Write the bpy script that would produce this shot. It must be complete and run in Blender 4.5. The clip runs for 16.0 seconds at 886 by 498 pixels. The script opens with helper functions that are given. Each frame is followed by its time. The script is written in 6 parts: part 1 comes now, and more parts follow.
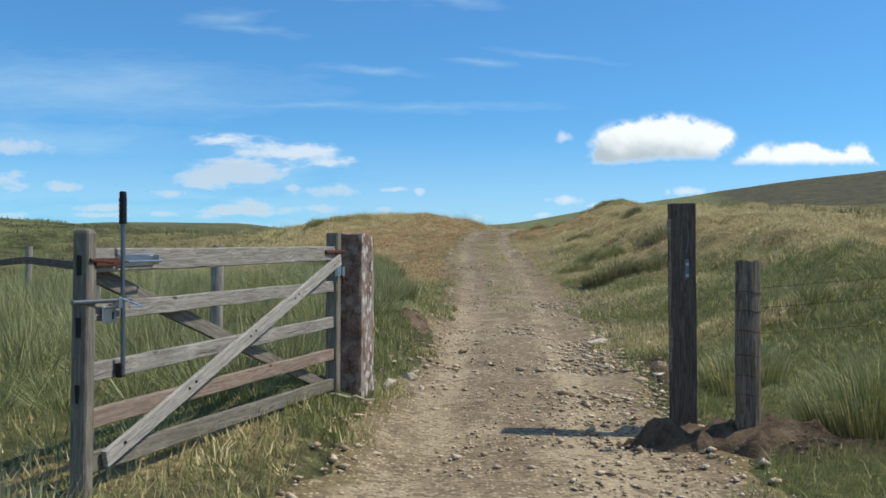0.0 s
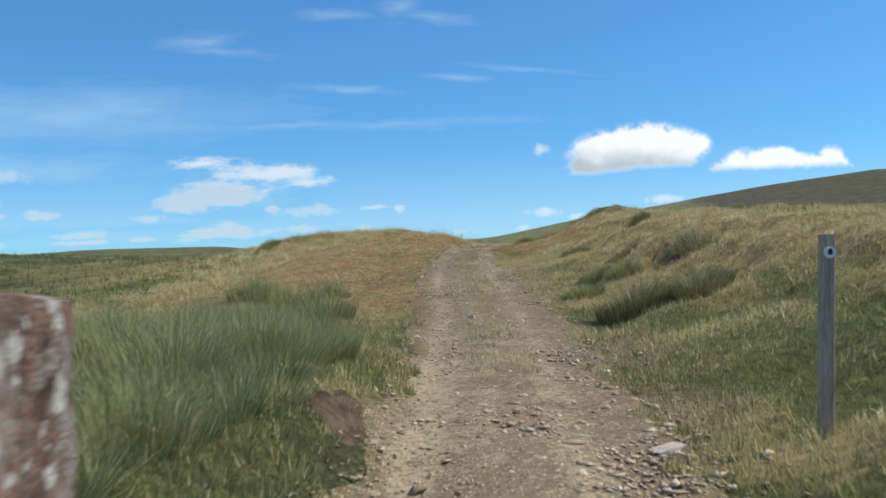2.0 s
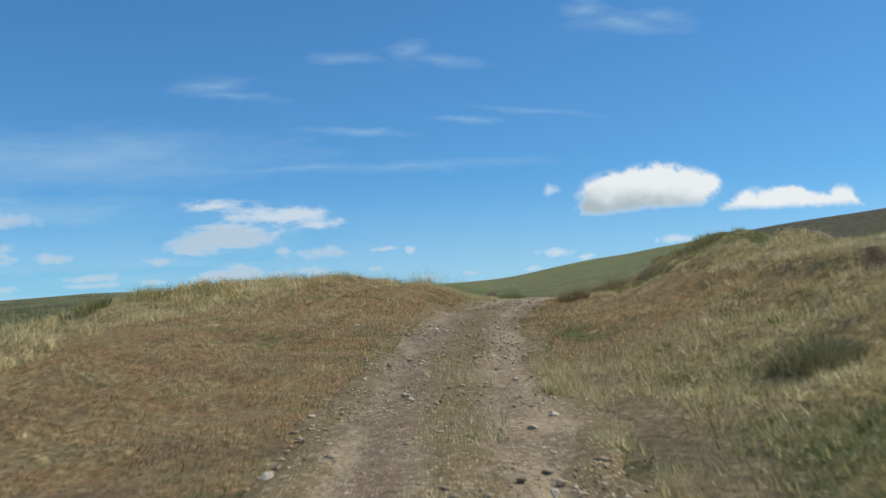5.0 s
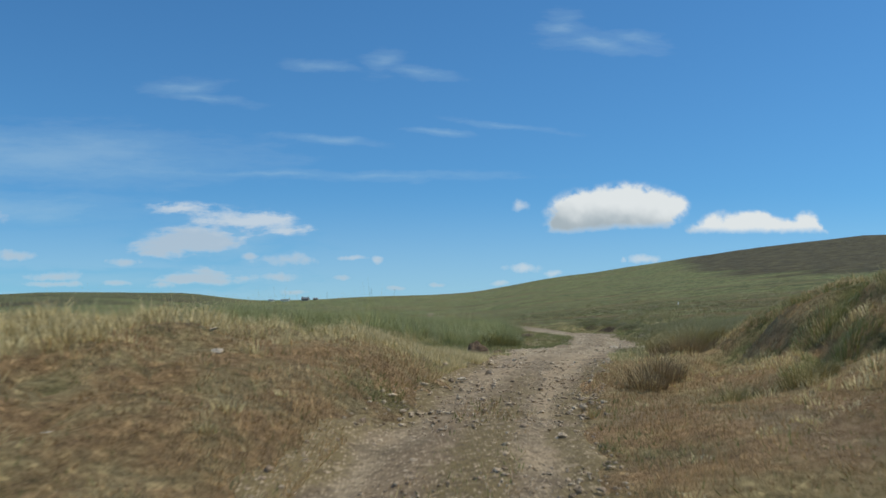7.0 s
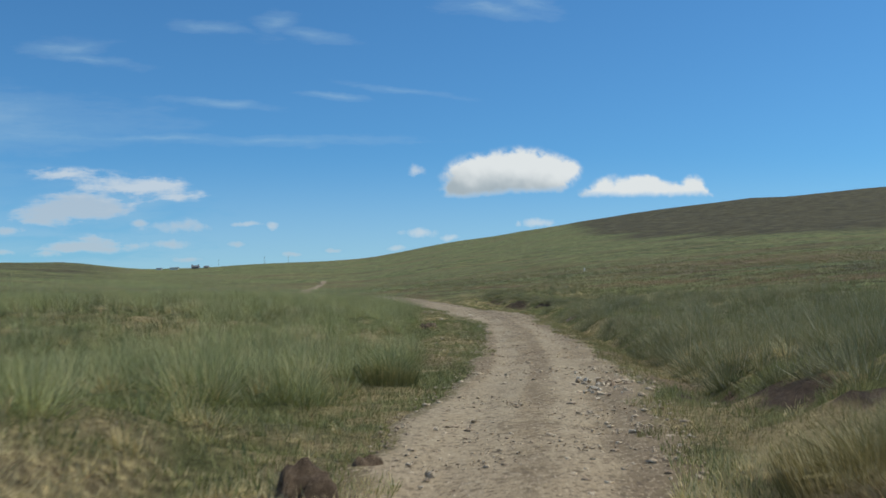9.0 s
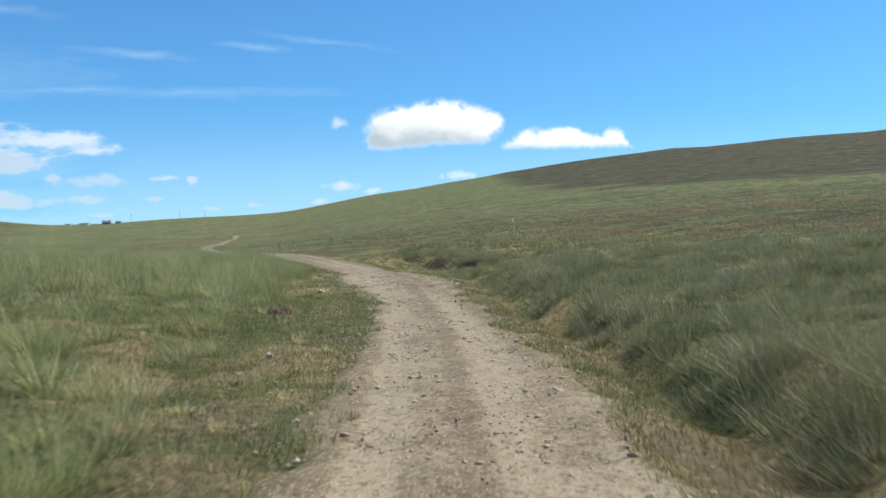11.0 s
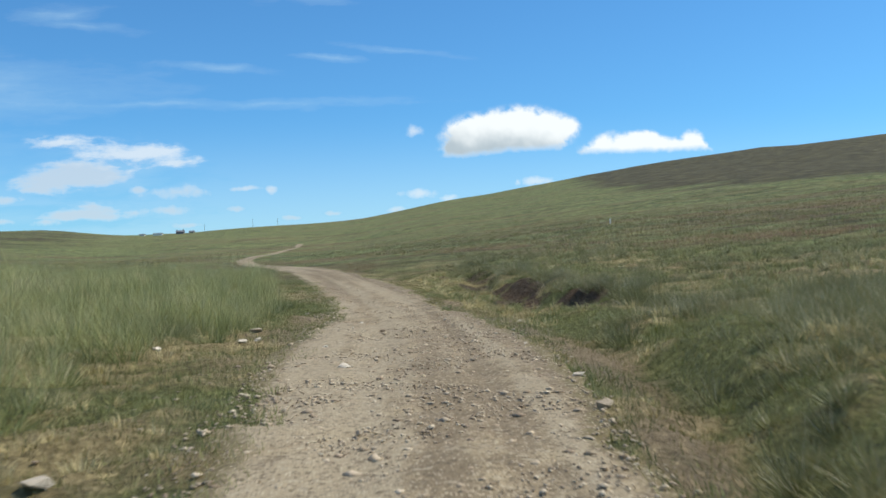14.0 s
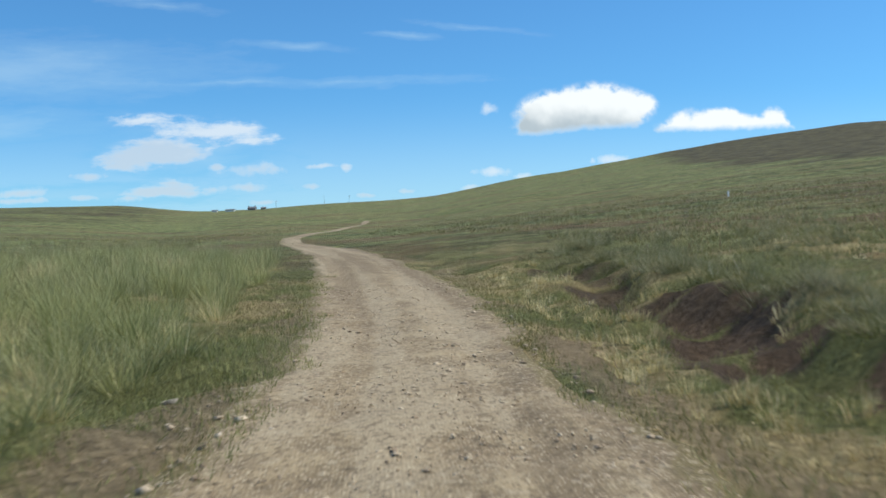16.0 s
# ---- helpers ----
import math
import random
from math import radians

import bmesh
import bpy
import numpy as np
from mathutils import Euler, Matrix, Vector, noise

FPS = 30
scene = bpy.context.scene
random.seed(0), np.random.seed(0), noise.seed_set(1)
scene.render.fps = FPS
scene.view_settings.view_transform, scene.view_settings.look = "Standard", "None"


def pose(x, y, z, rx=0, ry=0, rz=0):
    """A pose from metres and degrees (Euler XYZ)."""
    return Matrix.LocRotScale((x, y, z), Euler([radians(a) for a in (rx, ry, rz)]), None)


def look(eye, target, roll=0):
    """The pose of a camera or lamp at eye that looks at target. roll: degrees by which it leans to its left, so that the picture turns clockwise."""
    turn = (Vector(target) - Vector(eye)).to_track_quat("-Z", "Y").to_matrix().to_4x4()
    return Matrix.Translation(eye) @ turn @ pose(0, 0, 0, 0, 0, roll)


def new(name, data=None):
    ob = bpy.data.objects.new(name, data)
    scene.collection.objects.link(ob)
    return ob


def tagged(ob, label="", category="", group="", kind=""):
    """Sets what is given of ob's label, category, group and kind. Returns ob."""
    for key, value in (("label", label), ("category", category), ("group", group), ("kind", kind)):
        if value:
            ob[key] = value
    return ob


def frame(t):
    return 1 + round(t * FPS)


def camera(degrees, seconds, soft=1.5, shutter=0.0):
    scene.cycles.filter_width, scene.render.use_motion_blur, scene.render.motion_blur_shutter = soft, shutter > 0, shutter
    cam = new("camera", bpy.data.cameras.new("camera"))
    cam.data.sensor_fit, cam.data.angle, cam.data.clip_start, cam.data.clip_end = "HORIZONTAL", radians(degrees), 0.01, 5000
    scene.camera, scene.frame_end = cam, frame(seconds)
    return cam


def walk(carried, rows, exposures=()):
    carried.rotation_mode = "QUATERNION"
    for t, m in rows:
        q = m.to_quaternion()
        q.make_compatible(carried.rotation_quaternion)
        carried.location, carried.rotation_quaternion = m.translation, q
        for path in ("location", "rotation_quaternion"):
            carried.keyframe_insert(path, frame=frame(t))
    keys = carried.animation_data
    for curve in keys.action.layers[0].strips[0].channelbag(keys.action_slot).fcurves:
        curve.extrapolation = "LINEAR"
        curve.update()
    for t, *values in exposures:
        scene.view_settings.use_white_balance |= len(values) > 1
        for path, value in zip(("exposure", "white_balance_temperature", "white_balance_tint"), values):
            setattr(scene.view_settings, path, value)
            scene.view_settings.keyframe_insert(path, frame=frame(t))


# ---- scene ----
# The camera and its way: from a standstill before the gate, up the track and along the moor.
cam = camera(48.3, 16.0, soft=1.6, shutter=0.27)
PATH = [
    (0.0, pose(0.000, -0.000, 1.500, 92.46, -0.01, 0.00)),
    (0.5, pose(0.008, 0.460, 1.539, 92.55, 0.39, 0.06)),
    (1.0, pose(0.095, 1.752, 1.623, 92.70, 1.70, 0.07)),
    (1.5, pose(0.165, 3.625, 1.749, 92.86, 1.17, -0.33)),
    (2.0, pose(0.347, 6.003, 1.918, 93.35, 2.07, -0.96)),
    (2.5, pose(0.575, 8.818, 2.063, 93.63, 2.50, -2.21)),
    (3.0, pose(0.926, 12.237, 2.312, 93.04, 3.05, -3.07)),
    (3.5, pose(1.187, 15.591, 2.531, 93.28, 3.25, -3.53)),
    (4.0, pose(1.374, 19.434, 2.878, 95.02, 3.57, -2.37)),
    (4.2, pose(1.387, 20.939, 3.044, 95.39, 3.71, -1.58)),
    (6.3, pose(1.639, 34.740, 4.437, 95.87, 1.01, 0.80)),
    (6.5, pose(1.644, 36.044, 4.586, 95.76, 0.86, -0.33)),
    (7.0, pose(1.881, 39.270, 4.974, 96.40, 0.34, -2.42)),
    (7.5, pose(2.135, 42.263, 5.335, 96.32, 1.01, -3.91)),
    (8.0, pose(2.420, 45.332, 5.652, 96.00, 2.08, -4.87)),
    (8.5, pose(2.803, 48.122, 5.906, 95.33, 1.72, -5.95)),
    (9.0, pose(3.242, 50.769, 6.179, 94.28, 1.42, -8.34)),
    (9.5, pose(3.841, 53.722, 6.448, 93.27, 1.88, -10.75)),
    (9.7, pose(4.089, 54.874, 6.514, 92.78, 1.79, -11.78)),
    (11.8, pose(8.327, 71.275, 6.913, 91.33, 2.23, -12.77)),
    (12.0, pose(8.669, 72.866, 6.962, 92.10, 1.91, -12.18)),
    (12.5, pose(9.375, 76.658, 7.107, 92.48, 1.79, -11.16)),
    (13.0, pose(10.184, 80.482, 7.305, 92.53, 1.70, -9.75)),
    (13.5, pose(10.886, 84.077, 7.424, 92.37, 2.13, -9.07)),
    (14.0, pose(11.593, 87.983, 7.638, 91.98, 2.65, -8.26)),
    (14.5, pose(12.157, 91.826, 7.685, 92.18, 2.57, -7.58)),
    (15.0, pose(12.745, 96.252, 7.901, 91.30, 2.19, -6.39)),
    (15.5, pose(13.196, 100.504, 8.017, 91.14, 2.14, -5.50)),
    (16.0, pose(13.661, 105.195, 8.165, 90.89, 2.07, -4.03)),
]
walk(cam, PATH, [(0.0, 0.0), (3.0, 0.0), (4.2, -0.1), (6.3, -0.36), (9.0, -0.38), (9.7, -0.28), (11.8, 0.24), (12.5, 0.10), (13.5, 0.0), (16.0, 0.0)])


# ---- world and sun ----
SUN_TO = Vector((0.60, 0.04, 0.80)).normalized()


class Graph:
    """Short hand for building node trees."""

    def __init__(self, tree):
        self.tree = tree
        tree.nodes.clear()

    def node(self, what, **values):
        n = self.tree.nodes.new(what)
        for key, value in values.items():
            if key == "op":
                n.operation = value
            elif key == "kind":
                n.data_type = value
        return n

    def put(self, socket, value):
        if isinstance(value, bpy.types.NodeSocket):
            self.tree.links.new(value, socket)
        elif value is not None:
            if socket.type == "RGBA" and len(value) == 3:
                value = (*value, 1.0)
            socket.default_value = value

    def math(self, op, a, b=None, c=None, clamp=False):
        n = self.node("ShaderNodeMath", op=op)
        n.use_clamp = clamp
        for i, v in enumerate((a, b, c)):
            self.put(n.inputs[i], v)
        return n.outputs[0]

    def vec(self, op, a, b=None):
        n = self.node("ShaderNodeVectorMath", op=op)
        self.put(n.inputs[0], a)
        if b is not None:
            self.put(n.inputs[1], b)
        return n.outputs["Value"] if op in ("LENGTH", "DOT_PRODUCT") else n.outputs[0]

    def combine(self, x=0.0, y=0.0, z=0.0):
        n = self.node("ShaderNodeCombineXYZ")
        for i, v in enumerate((x, y, z)):
            self.put(n.inputs[i], v)
        return n.outputs[0]

    def split(self, v):
        n = self.node("ShaderNodeSeparateXYZ")
        self.put(n.inputs[0], v)
        return n.outputs

    def step(self, v, lo, hi, a=0.0, b=1.0):
        n = self.node("ShaderNodeMapRange")
        n.interpolation_type = "SMOOTHSTEP"
        for i, w in enumerate((v, lo, hi, a, b)):
            self.put(n.inputs[i], w)
        return n.outputs[0]

    def noise(self, at, scale, detail=4.0, rough=0.6):
        n = self.node("ShaderNodeTexNoise")
        self.put(n.inputs["Vector"], at)
        n.inputs["Scale"].default_value, n.inputs["Detail"].default_value, n.inputs["Roughness"].default_value = scale, detail, rough
        return n.outputs[0]

    def mix(self, k, a, b, blend="MIX"):
        n = self.node("ShaderNodeMix", kind="RGBA")
        n.blend_type = blend
        self.put(n.inputs[0], k)
        self.put(n.inputs[6], a)
        self.put(n.inputs[7], b)
        return n.outputs[2]

    def ramp(self, k, stops):
        n = self.node("ShaderNodeValToRGB")
        els = n.color_ramp.elements
        while len(els) < len(stops):
            els.new(0.5)
        for e, (p, c) in zip(els, stops):
            e.position, e.color = p, (*c, 1.0)
        self.put(n.inputs[0], k)
        return n.outputs[0]

    def attr(self, name):
        n = self.node("ShaderNodeAttribute")
        n.attribute_name = name
        return n.outputs["Fac"]


def make_world():
    world = bpy.data.worlds.new("moor_sky")
    world.use_nodes = True
    g = Graph(world.node_tree)
    out = g.node("ShaderNodeOutputWorld")
    sky = g.node("ShaderNodeTexSky")
    sky.sky_type, sky.sun_disc = "NISHITA", False
    sky.sun_elevation = math.asin(SUN_TO.z)
    sky.sun_rotation = math.atan2(SUN_TO.x, SUN_TO.y)
    sky.altitude, sky.air_density, sky.dust_density, sky.ozone_density = 400, 1.0, 0.35, 2.2
    base = g.node("ShaderNodeBackground")
    g.put(base.inputs[0], g.mix(1.0, sky.outputs[0], (0.435, 0.885, 1.18), "MULTIPLY"))
    base.inputs[1].default_value = SKY_STRENGTH
    # clouds: soft lobes on a plane ahead, broken up by noise
    at = g.node("ShaderNodeTexCoord").outputs["Generated"]
    x, y, z = g.split(at)
    ahead = g.math("MAXIMUM", y, 0.05)
    p = g.combine(g.math("DIVIDE", x, ahead), g.math("DIVIDE", z, ahead), 0.0)
    fine = g.noise(p, 55.0, 6.0, 0.62)
    wob = g.node("ShaderNodeTexNoise")
    g.put(wob.inputs["Vector"], p)
    wob.inputs["Scale"].default_value, wob.inputs["Detail"].default_value = 28.0, 4.0
    bend = g.vec("MULTIPLY", g.vec("SUBTRACT", wob.outputs[1], (0.5, 0.5, 0.5)), (0.014, 0.009, 0.0))
    q = g.vec("ADD", p, bend)

    def lobes(rows, at, melt=False):
        best = None
        for cx, cz, rx, rz, *lean in rows:
            d = g.vec("SUBTRACT", at, (cx, cz, 0.0))
            if lean:
                dx, dz, _ = g.split(d)
                d = g.combine(dx, g.math("SUBTRACT", dz, g.math("MULTIPLY", dx, lean[0])), 0.0)
            v = g.vec("LENGTH", g.vec("MULTIPLY", d, (1 / rx, 1 / rz, 0.0)))
            if melt:
                v = g.math("POWER", 2.718, g.math("MULTIPLY", g.math("MULTIPLY", v, v), -1.6))
                best = v if best is None else g.math("ADD", best, v)
            else:
                v = g.math("SUBTRACT", 1.0, v)
                best = v if best is None else g.math("MAXIMUM", best, v)
        return best

    cumulus = [(0.231, 0.166, 0.039, 0.0204), (0.180, 0.155, 0.030, 0.0197), (0.266, 0.156, 0.030, 0.0211), (0.211, 0.150, 0.063, 0.0218), (0.172, 0.133, 0.031, 0.0092), (0.220, 0.138, 0.055, 0.0129), (0.286, 0.159, 0.014, 0.0110),
               (0.341, 0.141, 0.034, 0.0147), (0.315, 0.130, 0.022, 0.0088), (0.372, 0.143, 0.018, 0.0122), (0.398, 0.132, 0.029, 0.0150), (0.423, 0.140, 0.013, 0.0160), (0.379, 0.128, 0.060, 0.0108), (0.428, 0.128, 0.015, 0.0116)]
    bank = [(-0.220, 0.154, 0.052, 0.0090), (-0.131, 0.140, 0.041, 0.0154), (-0.106, 0.131, 0.024, 0.0063), (-0.168, 0.144, 0.041, 0.0098), (-0.205, 0.129, 0.044, 0.0140), (-0.221, 0.118, 0.052, 0.0154), (-0.187, 0.119, 0.036, 0.0098), (-0.248, 0.110, 0.031, 0.0112),
            (-0.198, 0.089, 0.037, 0.0090), (-0.188, 0.082, 0.048, 0.0059), (-0.226, 0.080, 0.039, 0.0059), (-0.439, 0.110, 0.028, 0.0182)]
    bits = [(-0.115, 0.101, 0.040, 0.0078), (-0.126, 0.085, 0.028, 0.0062), (-0.024, 0.102, 0.008, 0.0068), (-0.052, 0.104, 0.026, 0.0036), (-0.060, 0.083, 0.016, 0.0045), (-0.106, 0.069, 0.022, 0.0045), (-0.005, 0.072, 0.014, 0.0034), (0.038, 0.076, 0.014, 0.0036),
            (-0.276, 0.100, 0.024, 0.0062), (-0.152, 0.106, 0.011, 0.0040), (-0.243, 0.076, 0.016, 0.0045), (-0.282, 0.079, 0.020, 0.0042), (-0.344, 0.085, 0.034, 0.0065), (-0.436, 0.148, 0.054, 0.0100), (-0.387, 0.107, 0.027, 0.0070), (-0.441, 0.077, 0.022, 0.0054), (-0.345, 0.077, 0.040, 0.0040),
            (0.126, 0.092, 0.023, 0.0080), (0.155, 0.088, 0.016, 0.0050), (0.248, 0.101, 0.026, 0.0060), (0.229, 0.102, 0.008, 0.0055), (0.125, 0.157, 0.011, 0.0070), (0.100, 0.076, 0.014, 0.0042)]
    wisps = [(-0.066, 0.225, 0.060, 0.0050, -0.08), (0.038, 0.234, 0.045, 0.0040, -0.08), (0.110, 0.240, 0.070, 0.0045, -0.12), (-0.020, 0.188, 0.150, 0.0068, 0.0), (-0.129, 0.190, 0.090, 0.0055, 0.0),
             (-0.218, 0.279, 0.048, 0.0110, 0.0), (-0.199, 0.269, 0.055, 0.0060, -0.12), (-0.308, 0.195, 0.170, 0.0068, -0.05), (-0.388, 0.163, 0.170, 0.0110, -0.03),
             (0.168, 0.347, 0.030, 0.0220, 0.09), (0.203, 0.332, 0.070, 0.0130, -0.14), (0.256, 0.332, 0.034, 0.0120, -0.12), (-0.020, 0.309, 0.026, 0.0190, 0.29), (0.020, 0.297, 0.070, 0.0070, -0.12), (-0.074, 0.301, 0.056, 0.0070, -0.06)]
    veils = [(-0.360, 0.208, 0.260, 0.040, -0.02), (-0.416, 0.153, 0.220, 0.022, 0.0), (-0.180, 0.122, 0.120, 0.036, 0.0), (-0.306, 0.081, 0.26, 0.018, 0.0)]
    grain = g.math("SUBTRACT", fine, 0.5)
    # heaped tops over a level base
    px, pz, _ = g.split(p)
    base_line = g.math("ADD", 0.1225, g.math("MULTIPLY", g.step(px, 0.16, 0.26), g.step(px, 0.30, 0.28, 0.0, 0.006)))
    floor_cut = g.math("MULTIPLY", g.math("SUBTRACT", g.math("ADD", pz, g.math("MULTIPLY", grain, 0.010)), base_line), 70.0)
    body = lobes(cumulus, q, True)
    heaped = g.math("MINIMUM", g.math("ADD", body, g.math("MULTIPLY", grain, g.math("MULTIPLY", g.step(body, 0.12, 0.7), 1.9))), floor_cut)
    a1 = g.step(heaped, 0.22, 0.92)
    a2 = g.math("MULTIPLY", g.step(g.math("ADD", lobes(bits, q), g.math("MULTIPLY", grain, 1.9)), -0.15, 1.0), 0.66)
    streaks = g.math("SUBTRACT", g.noise(g.vec("MULTIPLY", q, (1.0, 3.6, 1.0)), 34.0, 5.0, 0.6), 0.5)
    drifts = lobes(bank, q, True)
    a4 = g.math("MULTIPLY", g.step(g.math("ADD", drifts, g.math("MULTIPLY", g.math("ADD", g.math("MULTIPLY", grain, 1.3), g.math("MULTIPLY", streaks, 2.4)), g.step(drifts, 0.05, 0.6))), 0.16, 1.40), 0.72)
    a2 = g.math("MAXIMUM", a2, a4)
    stretched = g.math("SUBTRACT", g.noise(g.vec("MULTIPLY", g.vec("ADD", p, bend), (1.0, 5.0, 1.0)), 12.0, 7.0, 0.66), 0.5)
    a3 = g.math("MULTIPLY", g.step(g.math("ADD", lobes(wisps, q), g.math("MULTIPLY", stretched, 2.6)), -0.15, 1.9), 0.42)
    veil = g.math("MULTIPLY", g.step(g.math("ADD", lobes(veils, p), g.math("MULTIPLY", stretched, 1.3)), -0.1, 1.2), 0.36)
    a3 = g.math("MAXIMUM", a3, veil)
    alpha = g.math("MAXIMUM", g.math("MAXIMUM", a1, a2), a3)
    alpha = g.math("MAXIMUM", alpha, g.step(g.split(p)[1], 0.18, 0.04, 0.0, 0.22))
    alpha = g.math("MULTIPLY", alpha, g.step(y, 0.10, 0.35))
    # unseen broken cloud added overhead and behind, to whiten the fill light in shadows
    rest = g.math("MAXIMUM", g.step(y, 0.35, 0.10), g.step(z, 0.45, 0.70))
    drift = g.noise(g.vec("MULTIPLY", at, (1.0, 1.0, 2.0)), 2.6, 6.0, 0.6)
    alpha = g.math("MAXIMUM", alpha, g.math("MULTIPLY", g.math("MULTIPLY", g.step(drift, 0.46, 0.66), 0.55), g.math("MULTIPLY", rest, g.step(z, 0.02, 0.12))))
    # grey bellies: low in each cumulus, and away from the sun
    swell = g.math("SUBTRACT", g.noise(p, 26.0, 3.0, 0.5), 0.5)
    level = g.math("ADD", g.split(q)[1], g.math("ADD", g.math("MULTIPLY", swell, 0.050), g.math("ADD", g.math("MULTIPLY", g.math("SUBTRACT", px, 0.225), 0.10), g.step(px, 0.285, 0.31, 0.0, 0.014))))
    under = g.step(level, 0.126, 0.160)
    white = g.node("ShaderNodeBackground")
    puff = g.mix(g.math("SUBTRACT", g.math("MAXIMUM", a2, a3), a1, None, True), (0.93, 0.985, 1.0), g.mix(g.step(g.math("ADD", g.math("ADD", g.split(q)[1], g.math("MULTIPLY", streaks, 0.05)), g.math("MULTIPLY", g.split(p)[0], 0.22)), 0.080, 0.112), (0.53, 0.62, 0.71), (0.82, 0.88, 0.92)))
    thin = g.step(g.math("SUBTRACT", a3, g.math("MAXIMUM", a1, a2), None, True), 0.0, 0.12)
    puff = g.mix(thin, puff, (0.54, 0.76, 0.91))
    g.put(white.inputs[0], g.mix(g.math("MULTIPLY", g.math("SUBTRACT", 1.0, under), a1), puff, (0.47, 0.565, 0.625)))
    white.inputs[1].default_value = CLOUD_STRENGTH
    mixed = g.node("ShaderNodeMixShader")
    g.put(mixed.inputs[0], alpha)
    g.put(mixed.inputs[1], base.outputs[0])
    g.put(mixed.inputs[2], white.outputs[0])
    g.put(out.inputs[0], mixed.outputs[0])
    scene.world = world


SKY_STRENGTH, CLOUD_STRENGTH = 0.125, 1.02
make_world()
sun = new("sun", bpy.data.lights.new("sun", "SUN"))
sun.data.energy, sun.data.angle, sun.data.color = 4.05, radians(0.6), (1.0, 0.915, 0.75)
sun.matrix_world = look(SUN_TO * 50, (0, 0, 0))


# ---- the lie of the land ----
def knots(*pairs):
    return np.array(pairs[0::2], float), np.array(pairs[1::2], float)


def along(y, table):
    """A smooth curve through the knots (Catmull-Rom)."""
    px, pv = table
    y = np.clip(np.asarray(y, float), px[0], px[-1])
    i = np.clip(np.searchsorted(px, y) - 1, 0, len(px) - 2)
    slope = np.gradient(pv, px)
    h = px[i + 1] - px[i]
    s = (y - px[i]) / h
    return ((1 + 2 * s) * (1 - s) ** 2 * pv[i] + s * (1 - s) ** 2 * h * slope[i] + s * s * (3 - 2 * s) * pv[i + 1] + s * s * (s - 1) * h * slope[i + 1])


TRACK_X = knots(-60, -1.0, 0, 0.2, 9, 0.75, 18, 1.2, 26, 1.45, 35, 1.6, 41, 1.8, 45, 2.1, 51, 3.2, 59, 5.2, 70, 8.0, 84, 10.8, 92, 12.1, 100, 13.1, 110, 13.9, 120, 14.25,
                132, 13.8, 150, 12.2, 170, 9.6, 190, 7.0, 210, 5.2, 235, 4.8, 300, 8.0, 420, 14.0)
TRACK_Z = knots(-60, -3.6, 0, -0.05, 3.6, 0.20, 8.8, 0.51, 15.6, 0.98, 21, 1.49, 28, 2.2, 36, 3.03, 42.3, 3.78, 48.1, 4.36, 53.7, 4.85, 60, 5.12, 71, 5.36, 76.7, 5.56,
                84, 5.87, 92, 6.13, 100.5, 6.47, 105, 6.62, 118, 7.05, 130, 7.6, 150, 8.7, 173, 10.2, 212, 12.2, 419, 24.0)
TRACK_W = knots(-60, 1.3, 0, 1.4, 9, 1.35, 15, 1.25, 24, 1.4, 35, 1.35, 45, 1.12, 55, 1.08, 61, 1.52, 68, 1.5, 75, 1.45, 90, 1.32, 94, 1.45, 98, 1.8, 104, 2.1, 109, 1.9, 114, 1.55, 125, 1.7, 140, 1.35, 160, 1.1, 230, 0.9, 420, 0.8)
SKYLINE = knots(-180, 1.0, -100, 2.2, -40, 3.2, -24, 3.45, -19, 3.85, -15, 3.9, -8, 3.5, -3, 3.7, 4, 3.95, 9, 4.75, 12, 5.1, 17, 5.85, 21, 6.25, 28, 6.65, 36, 6.8, 60, 7.2, 110, 4.0, 180, 1.0)


def smooth(v, lo, hi):
    s = np.clip((v - lo) / (hi - lo), 0, 1)
    return s * s * (3 - 2 * s)


def hashed(i, j, seed):
    n = (i.astype(np.int64) * 374761393 + j.astype(np.int64) * 668265263 + seed * 982451653) & 0x7FFFFFFF
    n = ((n ^ (n >> 13)) * 1274126177) & 0x7FFFFFFF
    return ((n ^ (n >> 16)) & 0xFFFF) / 65535.0


def rumple(x, y, size, seed=0, octaves=2):
    """Value noise, about -1 to 1, with lumps of the given size in metres."""
    out, amp = 0.0, 1.0
    for o in range(octaves):
        u, v = x / size + 31.7 * o, y / size + 17.3 * o
        i, j = np.floor(u), np.floor(v)
        a, b = u - i, v - j
        a, b = a * a * (3 - 2 * a), b * b * (3 - 2 * b)
        k = seed + o * 7
        low = hashed(i, j, k) * (1 - a) + hashed(i + 1, j, k) * a
        high = hashed(i, j + 1, k) * (1 - a) + hashed(i + 1, j + 1, k) * a
        out = out + amp * ((low * (1 - b) + high * b) * 2 - 1)
        size, amp = size / 2.1, amp / 2
    return out


def bump(x, y, cx, cy, sx, sy, h):
    return h * np.exp(-((x - cx) / sx) ** 2 - ((y - cy) / sy) ** 2)


def far_height(x, y):
    dx, dy = x - 5.0, y - 60.0
    r = np.hypot(dx, dy)
    rise = np.tan(np.radians(along(np.degrees(np.arctan2(dx, dy)), SKYLINE)))
    reach = 900.0
    s = r / reach
    z = reach * rise * np.where(s < 1, np.minimum(s, 1) ** 1.33, 1 - 0.25 * (np.maximum(s, 1) - 1))
    drop = 0.075 * np.clip(60 - y, 0, 90)
    return 5.9 + z - drop + np.clip(r - 60, 0, 300) / 300 * rumple(x, y, 60, 5) * 1.0


